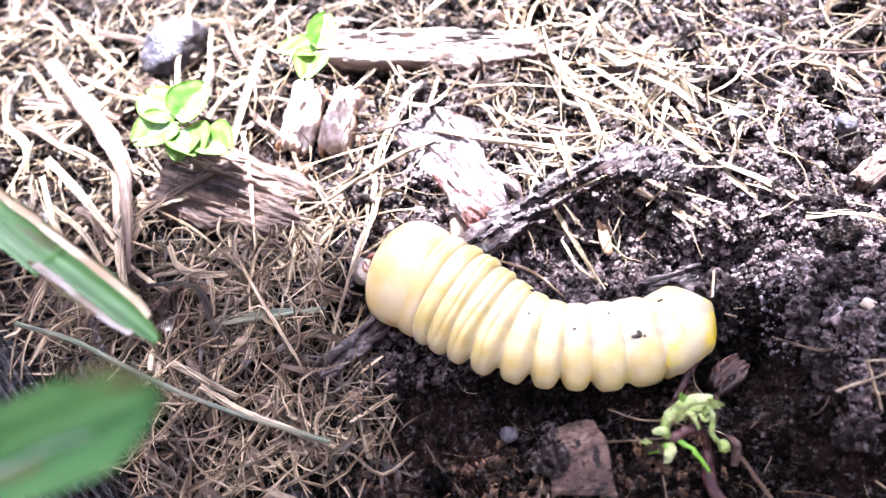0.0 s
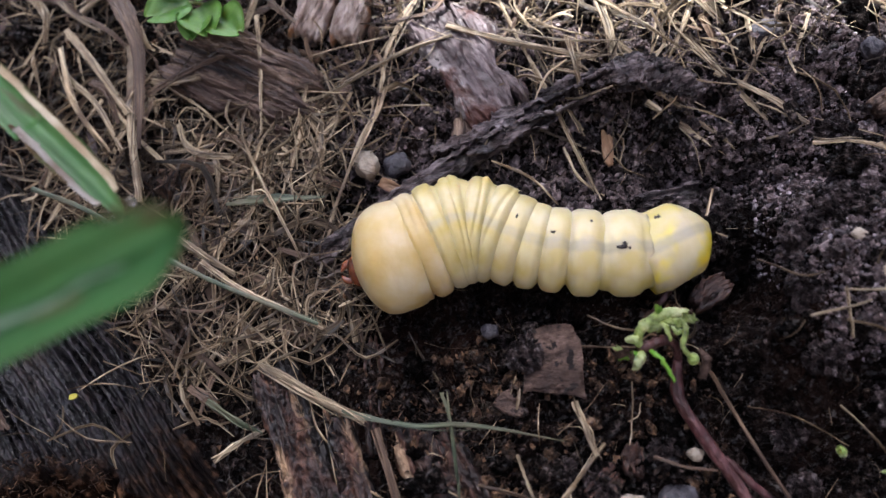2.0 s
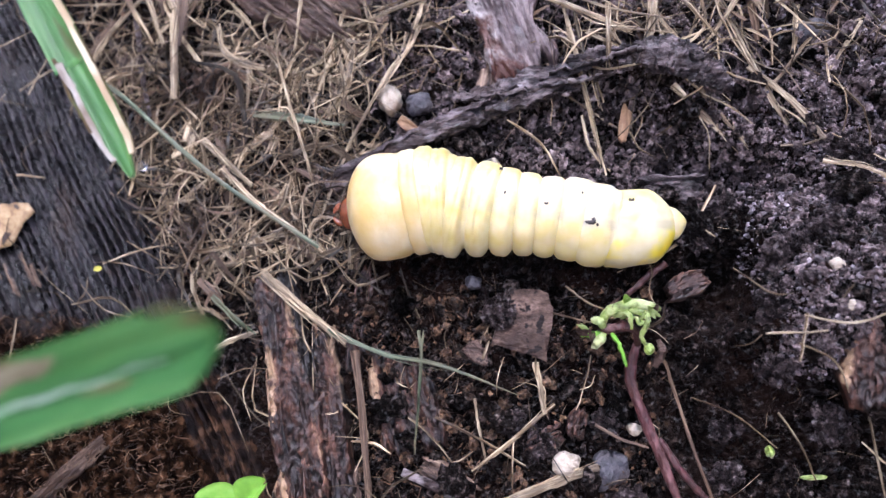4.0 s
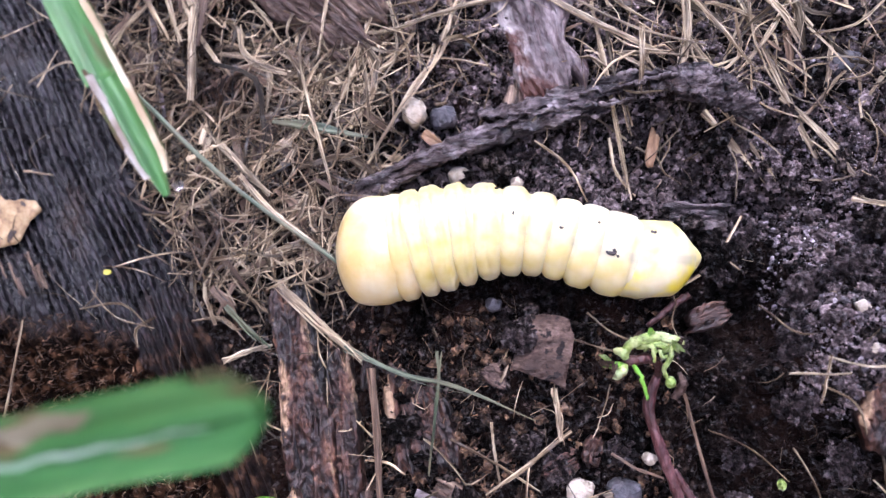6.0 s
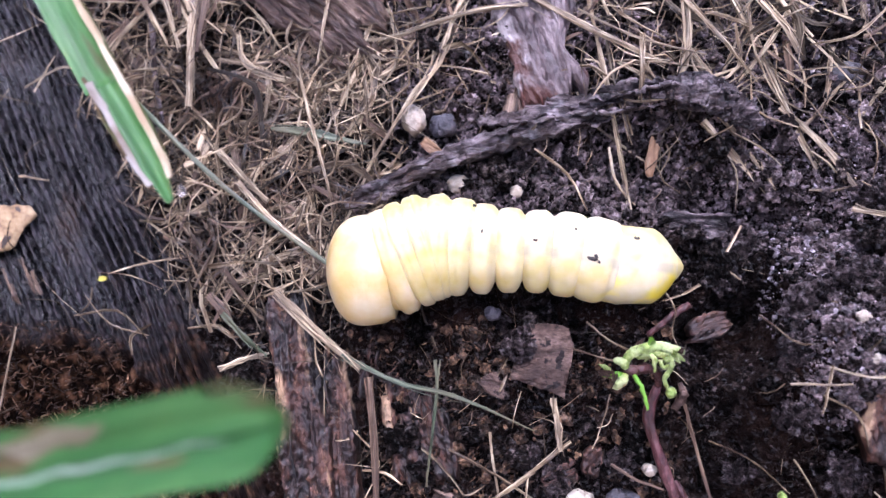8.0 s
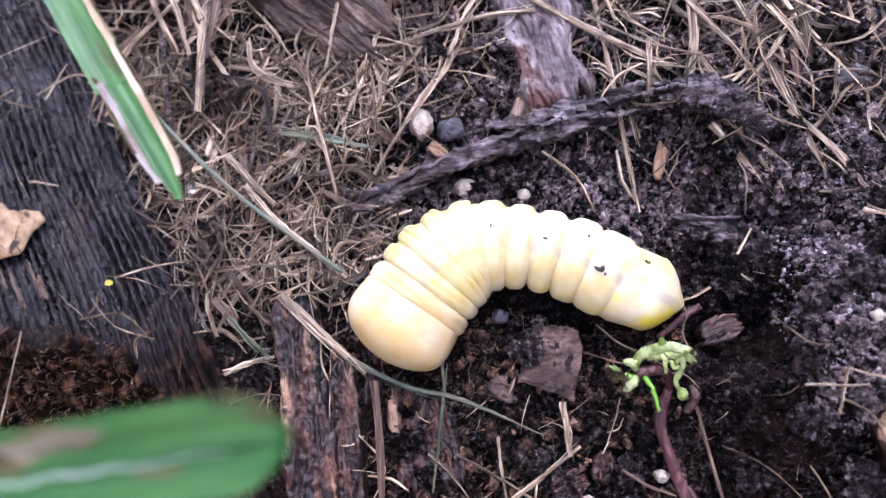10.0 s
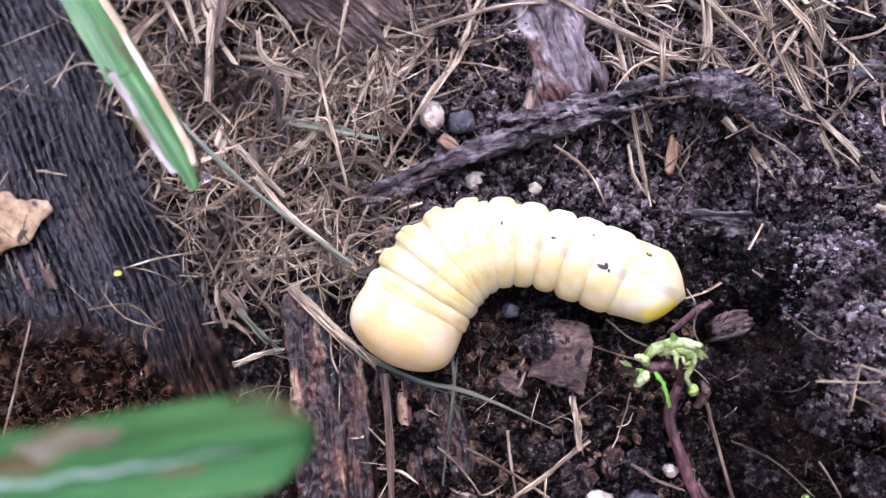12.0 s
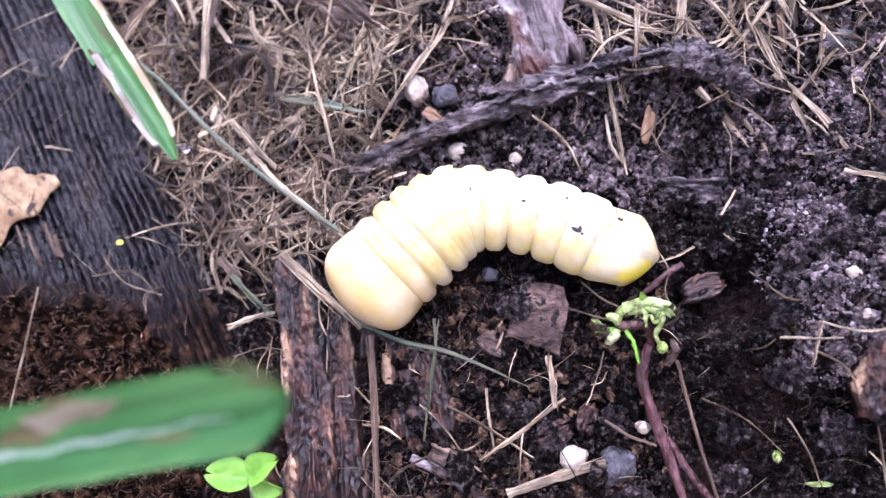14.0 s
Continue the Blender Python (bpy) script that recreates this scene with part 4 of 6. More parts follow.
stem([(-8.1, 3.4, 0.1), (-7.4, 3.75, 0.15), (-6.9, 3.7, 0.15)], 0.06, 0.04, STRAW)
stem([(-7.9, 3.3, 0.1), (-7.5, 4.0, 0.15)], 0.05, 0.04, STRAW)


# ---- twig and bark behind the larva ----
def rough_bark(points, width, thick, n, sides, taper, roll, seed, tear):
    """A swept strip of bark, its surface split along the grain and its edges torn."""
    v, f = sweep(points, width, thick, n, sides, taper, 0.010, roll, seed)
    broad = np.array([noise.fractal(Vector((p[0] * 2.4 + seed, p[1] * 2.4, p[2] * 3)), 0.8, 2, 4) for p in v])
    fine = np.array([noise.fractal(Vector((p[0] * 8, p[1] * 14 + seed, p[2] * 9)), 0.6, 2, 3) for p in v])
    v[:, 2] += tear * (0.9 * broad + 0.6 * fine)
    v[:, 1] += tear * (0.7 * broad + 0.7 * fine)
    return v, f


def bark_twig():
    twig = anchor("twig", "thick dark wet twig with peeling bark", "twig")
    way = spline([(-1.65, 0.88, 0.08), (-0.24, 1.55, 0.10), (1.26, 2.14, 0.08), (2.5, 2.45, 0.05), (3.1, 2.6, 0.0)], 40)
    v, f = rough_bark(way[::4], 0.42, 0.36, 80, 18, (0.75, 0.6), 0.2, 5, 0.05)
    link_mesh("core", v, f, TWIG, twig)
    for k, (a, b, off, w) in enumerate(((1, 12, 0.12, 0.20), (6, 18, -0.10, 0.16), (14, 27, 0.14, 0.22), (20, 33, -0.06, 0.20), (26, 38, 0.12, 0.18), (3, 9, -0.16, 0.10), (30, 39, -0.16, 0.14))):
        pts = [way[q] + (0, off, 0.17 - abs(off) * 0.45 + 0.04 * (q in (a, b))) for q in (a, (2 * a + b) // 3, (a + 2 * b) // 3, b)]
        v, f = rough_bark(pts, w, 0.05, 34, 10, (0.4, 0.3), 0.3 * (-1) ** k, 30 + k, 0.035)
        link_mesh("bark_flake", v, f, TWIG, twig)


def bark_strip():
    strip = anchor("bark_strip", "curled strip of dark wet bark, torn into layers", "bark")
    way = spline([(0.7, 2.42, 0.05), (1.9, 2.60, 0.18), (3.2, 2.70, 0.24), (4.3, 2.76, 0.44), (5.0, 2.58, 0.40), (5.55, 2.22, 0.05)], 50)
    for k, (a, b, off, lift, w, roll) in enumerate(((0, 20, 0.0, 0.0, 0.36, 0.1), (10, 32, 0.06, 0.04, 0.42, -0.2), (24, 44, 0.02, 0.06, 0.56, 0.25), (34, 49, -0.08, 0.02, 0.52, -0.35), (28, 46, -0.20, -0.08, 0.26, 0.6), (4, 26, -0.16, -0.03, 0.22, 0.5), (16, 36, 0.22, 0.02, 0.20, -0.5))):
        pts = [way[q] + (0, off, lift) for q in (a, (3 * a + b) // 4, (a + b) // 2, (a + 3 * b) // 4, b)]
        v, f = rough_bark(pts, w, 0.07, 60, 14, (0.45, 0.4), roll, 50 + k, 0.06)
        link_mesh("bark_layer", v, f, TWIG, strip)


bark_twig()
bark_strip()


# ---- wood pieces ----
def wood_piece(at, size, turn, material, label, name="wood_chip", seed=0, tilt=(0, 0), ridges=7.0, ragged=0.35, category="wood chip", relief=1.0, lumps=0.035):
    """A broken slab, grain along local x: furrowed top, splintered ends, real thickness, and loose splinters of its own."""
    lx, ly, lz = size
    nx, ny = max(18, int(lx / 0.045)), max(14, int(ly / 0.035))
    top = []
    for j in range(ny):
        for i in range(nx):
            u, v = i / (nx - 1) * 2 - 1, j / (ny - 1) * 2 - 1
            e = 1 + ragged * abs(u) ** 2 * (noise.noise(Vector((v * 2.2 + seed, seed * 2, math.copysign(3, u)))) + 0.35 * noise.noise(Vector((v * ly * 9, seed, math.copysign(3, u)))))
            e2 = (1 - 0.22 * abs(u) ** 3) * (1 + ragged * abs(v) * (noise.noise(Vector((u * 1.6 + seed, 5 + seed, math.copysign(2, v)))) + 0.10 * noise.noise(Vector((u * 6 + seed, 5, math.copysign(2, v))))))
            rim = max(0, 1 - (1 - abs(u)) * 6) ** 2 + max(0, 1 - (1 - abs(v)) * 4) ** 2
            z = lz * (0.5 - 0.3 * rim)
            bend_ = 0.25 * noise.noise(Vector((u * lx * 0.6, seed, 2)))
            z += 0.25 * lz * noise.noise(Vector((u * lx * 0.6, v * ly * 1.6, seed)))
            furrow = noise.noise(Vector((u * lx * 0.55, (v + bend_) * ly * ridges, seed + 4)))
            z += relief * (0.09 * furrow - 0.10 * max(0, -furrow - 0.18))
            z += 0.035 * relief * noise.noise(Vector((u * lx * 1.3, (v + bend_) * ly * ridges * 3, seed + 8))) + lumps * noise.fractal(Vector((u * lx * 4, v * ly * 6, seed)), 0.7, 2, 4)
            top.append((u * lx / 2 * e, v * ly / 2 * e2, z))
    top = np.array(top)
    idx = np.arange(nx * ny).reshape(ny, nx)
    faces = np.stack([idx[:-1, :-1], idx[:-1, 1:], idx[1:, 1:], idx[1:, :-1]], -1).reshape(-1, 4).tolist()
    rim = idx[0].tolist() + idx[1:, -1].tolist() + idx[-1, ::-1][1:].tolist() + idx[::-1, 0][1:-1].tolist()
    low = top[rim] * (0.94, 0.94, 0)
    low[:, 2] = -lz / 2
    base = len(top)
    for k in range(len(rim)):
        a, b = rim[k], rim[(k + 1) % len(rim)]
        faces.append((b, a, base + k, base + (k + 1) % len(rim)))
    faces.append(tuple(base + k for k in range(len(rim)))[::-1])
    thing = anchor(name, label, category)
    thing.matrix_world = pose(at[0] * CM, at[1] * CM, at[2] * CM, tilt[0], tilt[1], turn)
    link_mesh("slab", np.vstack([top, low]), faces, material, thing)
    r = np.random.default_rng(int(seed * 10) + 5)
    for k in range(int(4 + lx * ly * 2)):
        x, y = r.uniform(-0.42, 0.42) * lx, r.uniform(-0.42, 0.42) * ly
        ln = r.uniform(0.12, 0.32) * lx
        z = lz * 0.5 + r.uniform(-0.03, 0.05)
        v, f = sweep([(x - ln / 2, y + r.normal(0, 0.02), z), (x, y, z + 0.02), (x + ln / 2, y + r.normal(0, 0.03), z - 0.02)], r.uniform(0.04, 0.11), 0.04, 9, 6, (0.3, 0.25), 0.006, r.uniform(-0.5, 0.5), k)
        link_mesh("splinter", v, f, material, thing)
    return thing


wood_piece((-2.42, -2.75, -0.16), (4.3, 0.95, 0.5), 99, ROT, "long strip of crumbly reddish rotten wood", "rotten_wood", 1, (0, 2), 4, category="rotten wood", relief=0.6, lumps=0.11, ragged=0.28)
wood_piece((-1.66, -3.35, -0.24), (3.4, 0.55, 0.5), 97, ROT, "sunken strip of dark rotten wood", "rotten_wood", 22, (-8, 3), 5, category="rotten wood", relief=0.6, lumps=0.11)
wood_piece((-2.15, -4.9, -0.16), (1.9, 1.0, 0.5), 98, ROT, "broken end of crumbly rotten wood", "rotten_wood", 23, (0, -4), 5, category="rotten wood", relief=0.6, lumps=0.11)
wood_piece((-0.55, -2.95, -0.16), (1.9, 0.75, 0.4), 100, ROT, "short slab of red-brown rotten bark", "rotten_wood", 2, (6, 3), 4, category="rotten wood", relief=0.6, lumps=0.11)
wood_piece((-0.05, -3.05, -0.16), (1.7, 0.62, 0.4), 108, ROT, "short crumbling piece of rotten bark", "rotten_wood", 24, (-6, 4), 4, category="rotten wood", relief=0.6, lumps=0.11)
wood_piece((-1.15, -1.55, -0.25), (1.9, 0.40, 0.4), 82, ROT, "sliver of rotten wood beneath the larva", "rotten_wood", 7, (0, 2), 4, category="rotten wood", relief=0.6, lumps=0.11)
wood_piece((-1.75, -4.9, -0.25), (1.6, 1.1, 0.45), 85, OLDWOOD, "weathered grey-brown wood fragment", seed=9)
wood_piece((-2.45, 4.95, 0.16), (3.1, 1.65, 0.5), -40, OLDWOOD, "weathered brown piece of old timber", seed=4, tilt=(8, 0))
wood_piece((2.0, 6.75, 0.15), (4.6, 0.95, 0.5), -24, PALEWOOD, "long pale weathered piece of wood", seed=5)
wood_piece((1.75, 4.05, 0.06), (2.8, 1.35, 0.42), -74, PURPLE_BARK, "purplish-brown weathered bark piece with pale patches", "bark_piece", 6, ragged=0.5, relief=0.7, ridges=4, category="bark")
wood_piece((-0.75, 6.05, 0.25), (1.45, 0.75, 0.45), 58, WHITEWOOD, "small broken chip of pale wood", seed=11, tilt=(10, -6))
wood_piece((-0.05, 5.7, 0.25), (1.5, 0.62, 0.42), 62, WHITEWOOD, "small whitish wood chip among straw", seed=12, tilt=(-8, 5))
wood_piece((-0.9, 3.9, -0.10), (1.3, 0.8, 0.25), 25, OLDWOOD, "dull purple-brown bark fragment under straw", seed=13)
wood_piece((1.65, 3.05, -0.08), (1.5, 0.9, 0.3), 80, OLDWOOD, "old weathered bark fragment under straw", seed=14)
wood_piece((5.5, 3.0, -0.20), (0.8, 0.3, 0.2), -5, ROT, "small reddish wood splinter on soil", seed=15)
wood_piece((4.4, 0.56, -0.50), (1.4, 0.55, 0.35), -4, TWIG, "flat dark slaty bark piece", "bark_piece", 16, category="bark")
wood_piece((7.1, -2.6, 0.45), (1.5, 0.75, 0.4), 84, ROT, "crumbly reddish rotten wood lump", "rotten_wood", 17, category="rotten wood", relief=0.6, lumps=0.11)
wood_piece((2.05, -3.72, -0.10), (0.62, 0.45, 0.30), 20, ROT, "small reddish clod of rotted wood", "rotten_wood", 31, category="rotten wood", lumps=0.11)
wood_piece((2.62, -3.48, -0.14), (0.50, 0.36, 0.28), 70, ROT, "small reddish clod of rotted wood", "rotten_wood", 32, category="rotten wood", lumps=0.11)
wood_piece((0.35, -4.35, -0.10), (1.0, 0.42, 0.25), -30, OLDWOOD, "dark fragment of weathered wood on soil", seed=33)
wood_piece((8.6, 1.2, 0.05), (0.9, 0.5, 0.3), 20, OLDWOOD, "small brown wood fragment", seed=18)
wood_piece((-7.0, -4.3, -0.20), (2.6, 0.35, 0.25), 38, OLDWOOD, "grey splinter lying on the rotted log", seed=19)
wood_piece((4.62, -1.22, -0.24), (0.75, 0.42, 0.36), 22, ROT, "small reddish rotten root knot", "rotten_wood", 20, category="rotten wood")


# ---- stones ----
def stone(at, size, material, label, seed, turn=0.0, category="pebble", name="pebble"):
    v, f = lump(np.asarray(size) / 2, seed, 4, 0.28, 1.2)
    ob = link_mesh(name, v, f, material)
    z = at[2] if len(at) > 2 else ground_z(at[0], at[1]) + size[2] * 0.3
    ob.matrix_world = pose(at[0] * CM, at[1] * CM, z * CM, 0, 0, turn)
    return tagged(ob, label, category, "pebbles")


stone((-0.47, 2.54, 0.0), (0.42, 0.60, 0.4), PALE_STONE, "small white pebble half under straw", 1, 10)
stone((0.05, 2.46, -0.15), (0.52, 0.42, 0.36), GREY_STONE, "small bluish-grey pebble beside the twig", 2, 20)
stone((0.34, 1.38, -0.2), (0.44, 0.34, 0.26), PALE_STONE, "small cream-coloured pebble on dark soil", 3, 15)
stone((1.38, 1.22, -0.25), (0.24, 0.22, 0.2), PALE_STONE, "tiny pinkish pebble on dark soil", 4)
stone((2.38, -4.15, -0.08), (0.48, 0.46, 0.40), PALE_STONE, "rough white pebble beside a stalk", 3, 40)
stone((3.07, -4.29, -0.35), (0.75, 0.62, 0.5), GREY_STONE, "dark slate-grey pebble beside a stalk", 6, 30)
stone((6.72, -1.10, 0.80), (0.24, 0.20, 0.18), PALE_STONE, "tiny white grit on the soil bank", 7)
stone((7.10, 3.15, -0.05), (0.70, 0.45, 0.3), GREY_STONE, "flat blue-grey stone in the soil", 8, 5)
stone((-2.9, 8.8, 0.35), (1.5, 1.1, 0.8), GREY_STONE, "dark wet stone among straw", 9, 30, "stone", "stone")
stone((3.55, -3.60, -0.15), (0.24, 0.22, 0.2), PALE_STONE, "tiny white grit beside the root", 10)
stone((8.6, 2.2, 0.1), (0.4, 0.42, 0.35), GREY_STONE, "small grey pebble on soil", 11)
stone((0.95, -1.0, 0.05), (0.3, 0.25, 0.2), GREY_STONE, "tiny grey grit under the larva", 14)
stone((6.85, -1.75, 0.85), (0.16, 0.15, 0.14), PALE_STONE, "tiny pale grit on the bank", 15)


# ---- flakes and specks ----
def flake(outline, at, turn, material, name, label, category, tilt=(0, 0), curl=0.12, thick=0.03, seed=0, ragged=0.10):
    """A thin, curled, ragged flake with real thickness, from a smooth closed outline."""
    o = spline(list(outline) + [outline[0]], 96)[:-1]
    o = o * (1 + ragged * np.array([[noise.fractal(Vector((p[0] * 4 + seed, p[1] * 4, 1)), 0.7, 2.1, 4)] for p in o]))
    c = o.mean(0)
    rings = [c + (o - c) * k for k in (0.25, 0.5, 0.75, 1.0)]
    pts = np.vstack([[c]] + rings)
    r = np.abs(pts - c).max() or 1.0
    z = curl * ((pts - c)[:, 1] / r) ** 2 + min(0.05, curl) * np.array([noise.noise(Vector((p[0] * 3, p[1] * 3, seed))) for p in pts])
    top = np.c_[pts, z + thick / 2]
    low = np.c_[pts, z - thick / 2]
    n = len(o)
    faces = [(0, 1 + k, 1 + (k + 1) % n) for k in range(n)]
    for j in range(3):
        for k in range(n):
            a, b = 1 + j * n + k, 1 + j * n + (k + 1) % n
            faces.append((a, a + n, b + n, b))
    m = len(top)
    faces += [tuple(m + q for q in f)[::-1] for f in faces]
    for k in range(n):
        a, b = 1 + 3 * n + k, 1 + 3 * n + (k + 1) % n
        faces.append((a, m + a, m + b, b))
    ob = link_mesh(name, np.vstack([top, low]), faces, material)
    ob.matrix_world = pose(at[0] * CM, at[1] * CM, at[2] * CM, tilt[0], tilt[1], turn)
    return tagged(ob, label, category)


flake([(-0.6, -0.07), (0.1, -0.10), (0.68, 0.01), (0.1, 0.10), (-0.55, 0.08)], (3.88, 2.05, -0.38), 76, ORANGE, "bark_flake", "narrow orange-brown curled flake", "flake", (6, 10), 0.1, 0.05, 1)
flake([(-0.95, -1.0), (-0.45, -1.1), (-0.15, -0.75), (0.1, -0.35), (0.6, -0.25), (0.85, 0.1), (1.1, 0.3), (0.9, 0.55), (0.45, 0.6), (0.2, 0.8), (-0.2, 0.78), (-0.6, 0.95), (-1.1, 0.6), (-1.15, -0.2)], (-8.75, 0.42, 0.04), 8, TAN, "dead_leaf", "torn mottled tan dead leaf stuck on the log", "dead leaf", (0, 1), 0.01, 0.02, 2, 0.05)
flake([(-0.08, -0.03), (0.0, -0.05), (0.08, -0.02), (0.07, 0.04), (-0.04, 0.045)], (-6.25, -0.35, 0.06), 0, SPECK, "yellow_speck", "tiny yellow speck on the dark log", "speck", (0, 0), 0.02, 0.04, 3)
flake([(-0.26, -0.08), (0.0, -0.13), (0.3, -0.02), (0.1, 0.06), (-0.2, 0.08)], (-0.1, 2.0, 0.05), -35, ORANGE, "dead_leaf", "small curled brown leaf scrap by a pebble", "dead leaf", (15, 0), 0.15, 0.03, 4)
flake([(-0.2, -0.12), (0.05, -0.16), (0.22, 0.04), (-0.05, 0.14)], (-1.3, 0.35, 0.1), 60, ORANGE, "dead_leaf", "small rusty leaf scrap beside the twig", "dead leaf", (10, 10), 0.1, 0.03, 6)
for k, (x, y) in enumerate(((5.79, -4.06), (6.42, -4.48))):
    v, f = lump((0.075, 0.10, 0.07) if k == 0 else (0.20, 0.04, 0.035), 20 + k, 3, 0.4)
    b = link_mesh("green_bud", v, f, SPROUT)
    b.location = Vector((x, y, ground_z(x, y) + 0.08)) * CM
    tagged(b, "small round yellow-green bud on soil" if k == 0 else "short bright green shoot tip on soil", "bud")
flake([(-0.27, 0.50), (0.05, 0.52), (0.38, 0.46), (0.46, 0.30), (0.50, 0.08), (0.42, -0.30), (0.34, -0.64), (0.28, -0.69), (-0.10, -0.55), (-0.50, -0.42), (-0.56, -0.36), (-0.42, 0.05)], (1.81, -1.70, 0.18), 0, CHIP, "bark_chip", "flat pinkish-brown bark chip with a pointed corner", "bark", (4, 5), 0.05, 0.10, 7, 0.05)
flake([(-0.30, -0.05), (-0.1, 0.2), (0.25, 0.15), (0.3, -0.1), (0.0, -0.2)], (0.98, -2.22, 0.05), -20, CHIP, "bark_chip", "small crumb of brown bark half under soil", "bark", (-8, 6), 0.08, 0.08, 8, 0.2)


def leaflet_mesh(length, width, fold, seed, notch=0.18):
    """A heart-shaped leaflet, folded a little along its midrib. Local x runs from the stalk outwards."""
    nu, nv = 14, 13
    top = []
    for i in range(nu):
        u = i / (nu - 1)
        half = width / 2 * math.sin(math.pi * min(1, u * 0.92 + 0.04) ** 0.75) ** 0.65
        for j in range(nv):
            v = j / (nv - 1) * 2 - 1
            x = length * u - notch * length * u**4 * max(0, 1 - abs(v) * 2.2)
            z = fold * abs(v) * half / width * 2 * 0.5 + 0.02 * noise.noise(Vector((u * 4, v * 3, seed))) - 0.05 * length * (u - 0.5) ** 2
            z += 0.008 * math.cos(abs(v) * 9 + u * 12)
            top.append((x, v * half, z))
    top = np.array(top)
    low = top - np.array((0, 0, 0.018))
    idx = np.arange(nu * nv).reshape(nu, nv)
    f = np.stack([idx[:-1, :-1], idx[1:, :-1], idx[1:, 1:], idx[:-1, 1:]], -1).reshape(-1, 4).tolist()
    rim = idx[0].tolist() + idx[1:, -1].tolist() + idx[-1, ::-1][1:].tolist() + idx[::-1, 0][1:-1].tolist()
    m = len(top)
    faces = f + [tuple(m + q for q in p)[::-1] for p in f]
    for k in range(len(rim)):
        a, b = rim[k], rim[(k + 1) % len(rim)]
        faces.append((b, a, m + a, m + b))
    return np.vstack([top, low]), faces


# ---- sprout and roots ----
def sprout():
    base = anchor("sprout", "uprooted curled green seedling with a red stem", "seedling", (3.4, -2.1, 0))

    def piece(name, pts, w, material, label="", taper=(0.9, 0.6), n=16):
        w = w * 0.68
        v, f = sweep([(x - 3.4, y + 2.1, z) for x, y, z in pts], w, w * 0.85, n, 10, taper, 0.006, 0.0, int(abs(pts[0][0] * 100)))
        rough = np.array([noise.fractal(Vector(p) * 7, 0.7, 2, 4) for p in v])
        v = v + np.c_[rough * 0.014, rough[::-1] * 0.014, rough * 0.02]
        return link_mesh(name, v, f, material, base, label=label)

    piece("stem", [(3.08, -1.95, 0.60), (3.25, -1.95, 0.66), (3.45, -1.93, 0.66), (3.62, -1.98, 0.56), (3.66, -2.2, 0.36)], 0.26, ROOT, "short rusty red stem")
    piece("cotyledon", [(3.10, -1.80, 0.66), (3.24, -1.66, 0.80), (3.58, -1.58, 0.84), (3.84, -1.62, 0.80), (4.02, -1.66, 0.66)], 0.27, SPROUT, "pale curled seed leaf", (0.8, 0.5), 22)
    piece("cotyledon", [(3.28, -1.74, 0.72), (3.52, -1.68, 0.82), (3.80, -1.72, 0.78)], 0.20, SPROUT)
    piece("shoot", [(3.24, -2.02, 0.68), (3.32, -2.25, 0.78), (3.42, -2.56, 0.76)], 0.11, LIME, "short straight green shoot")
    piece("shoot", [(3.84, -1.66, 0.80), (3.79, -1.88, 0.84), (3.70, -2.08, 0.78), (3.78, -2.26, 0.66)], 0.13, SPROUT)
    piece("shoot", [(3.46, -1.66, 0.84), (3.54, -1.80, 0.86), (3.55, -1.98, 0.80)], 0.12, SPROUT)
    piece("shoot", [(3.76, -1.90, 0.80), (3.66, -1.88, 0.84), (3.60, -1.78, 0.86)], 0.09, SPROUT)
    piece("leaf", [(3.12, -1.92, 0.68), (3.04, -1.82, 0.74), (2.94, -1.80, 0.70)], 0.20, SPROUT, taper=(0.5, 0.6))
    piece("leaf", [(3.10, -2.02, 0.64), (2.92, -2.02, 0.70), (2.74, -2.03, 0.68)], 0.17, LIME, "bright green leaf tip", taper=(0.4, 0.5))
    piece("leaf", [(3.12, -2.02, 0.66), (3.02, -2.14, 0.72), (2.94, -2.24, 0.66)], 0.22, SPROUT, taper=(0.5, 0.6))
    v, f = lump((0.085, 0.10, 0.085), 31, 3, 0.1)
    link_mesh("bud", v + np.array((0.40, -0.19, 0.66)), f, SPROUT, base)
    piece("seed_coat", [(4.0, -2.14, 0.42), (4.02, -2.34, 0.46), (3.90, -2.56, 0.36)], 0.22, CHIP, "brown papery seed coat", (0.5, 0.8))
    r = np.random.default_rng(77)
    for k in range(9):  # torn bits of leaf
        x, y = ((-0.55, 0.02), (0.0, 0.44), (0.42, 0.40))[k % 3]
        v, f = leaflet_mesh(r.uniform(0.08, 0.16), r.uniform(0.06, 0.11), 0.5, k)
        ob = link_mesh("leaf_scrap", v, f, (SPROUT, LIME, SPROUT, CHIP)[int(r.integers(4))], base)
        ob.matrix_local = pose((x + r.normal(0, 0.07)) * CM, (y + r.normal(0, 0.06)) * CM, r.uniform(0.66, 0.84) * CM, r.uniform(-50, 50), r.uniform(-40, 40), r.uniform(0, 360))


sprout()
stem([(3.66, -2.2, 0.3), (3.53, -2.75, 0.15), (3.72, -3.45, 0.1), (3.95, -4.13, 0.05), (4.24, -5.0, -0.1)], 0.21, 0.20, ROOT, "root", "smooth purplish-red root below the sprout", "root", "roots", taper=(0.7, 0.7))
stem([(3.92, -3.75, 0.05), (4.25, -4.3, 0.05), (4.75, -4.9, -0.1)], 0.13, 0.13, ROOT, "root", "side root, dull reddish brown", "root", "roots", taper=(0.8, 0.7))
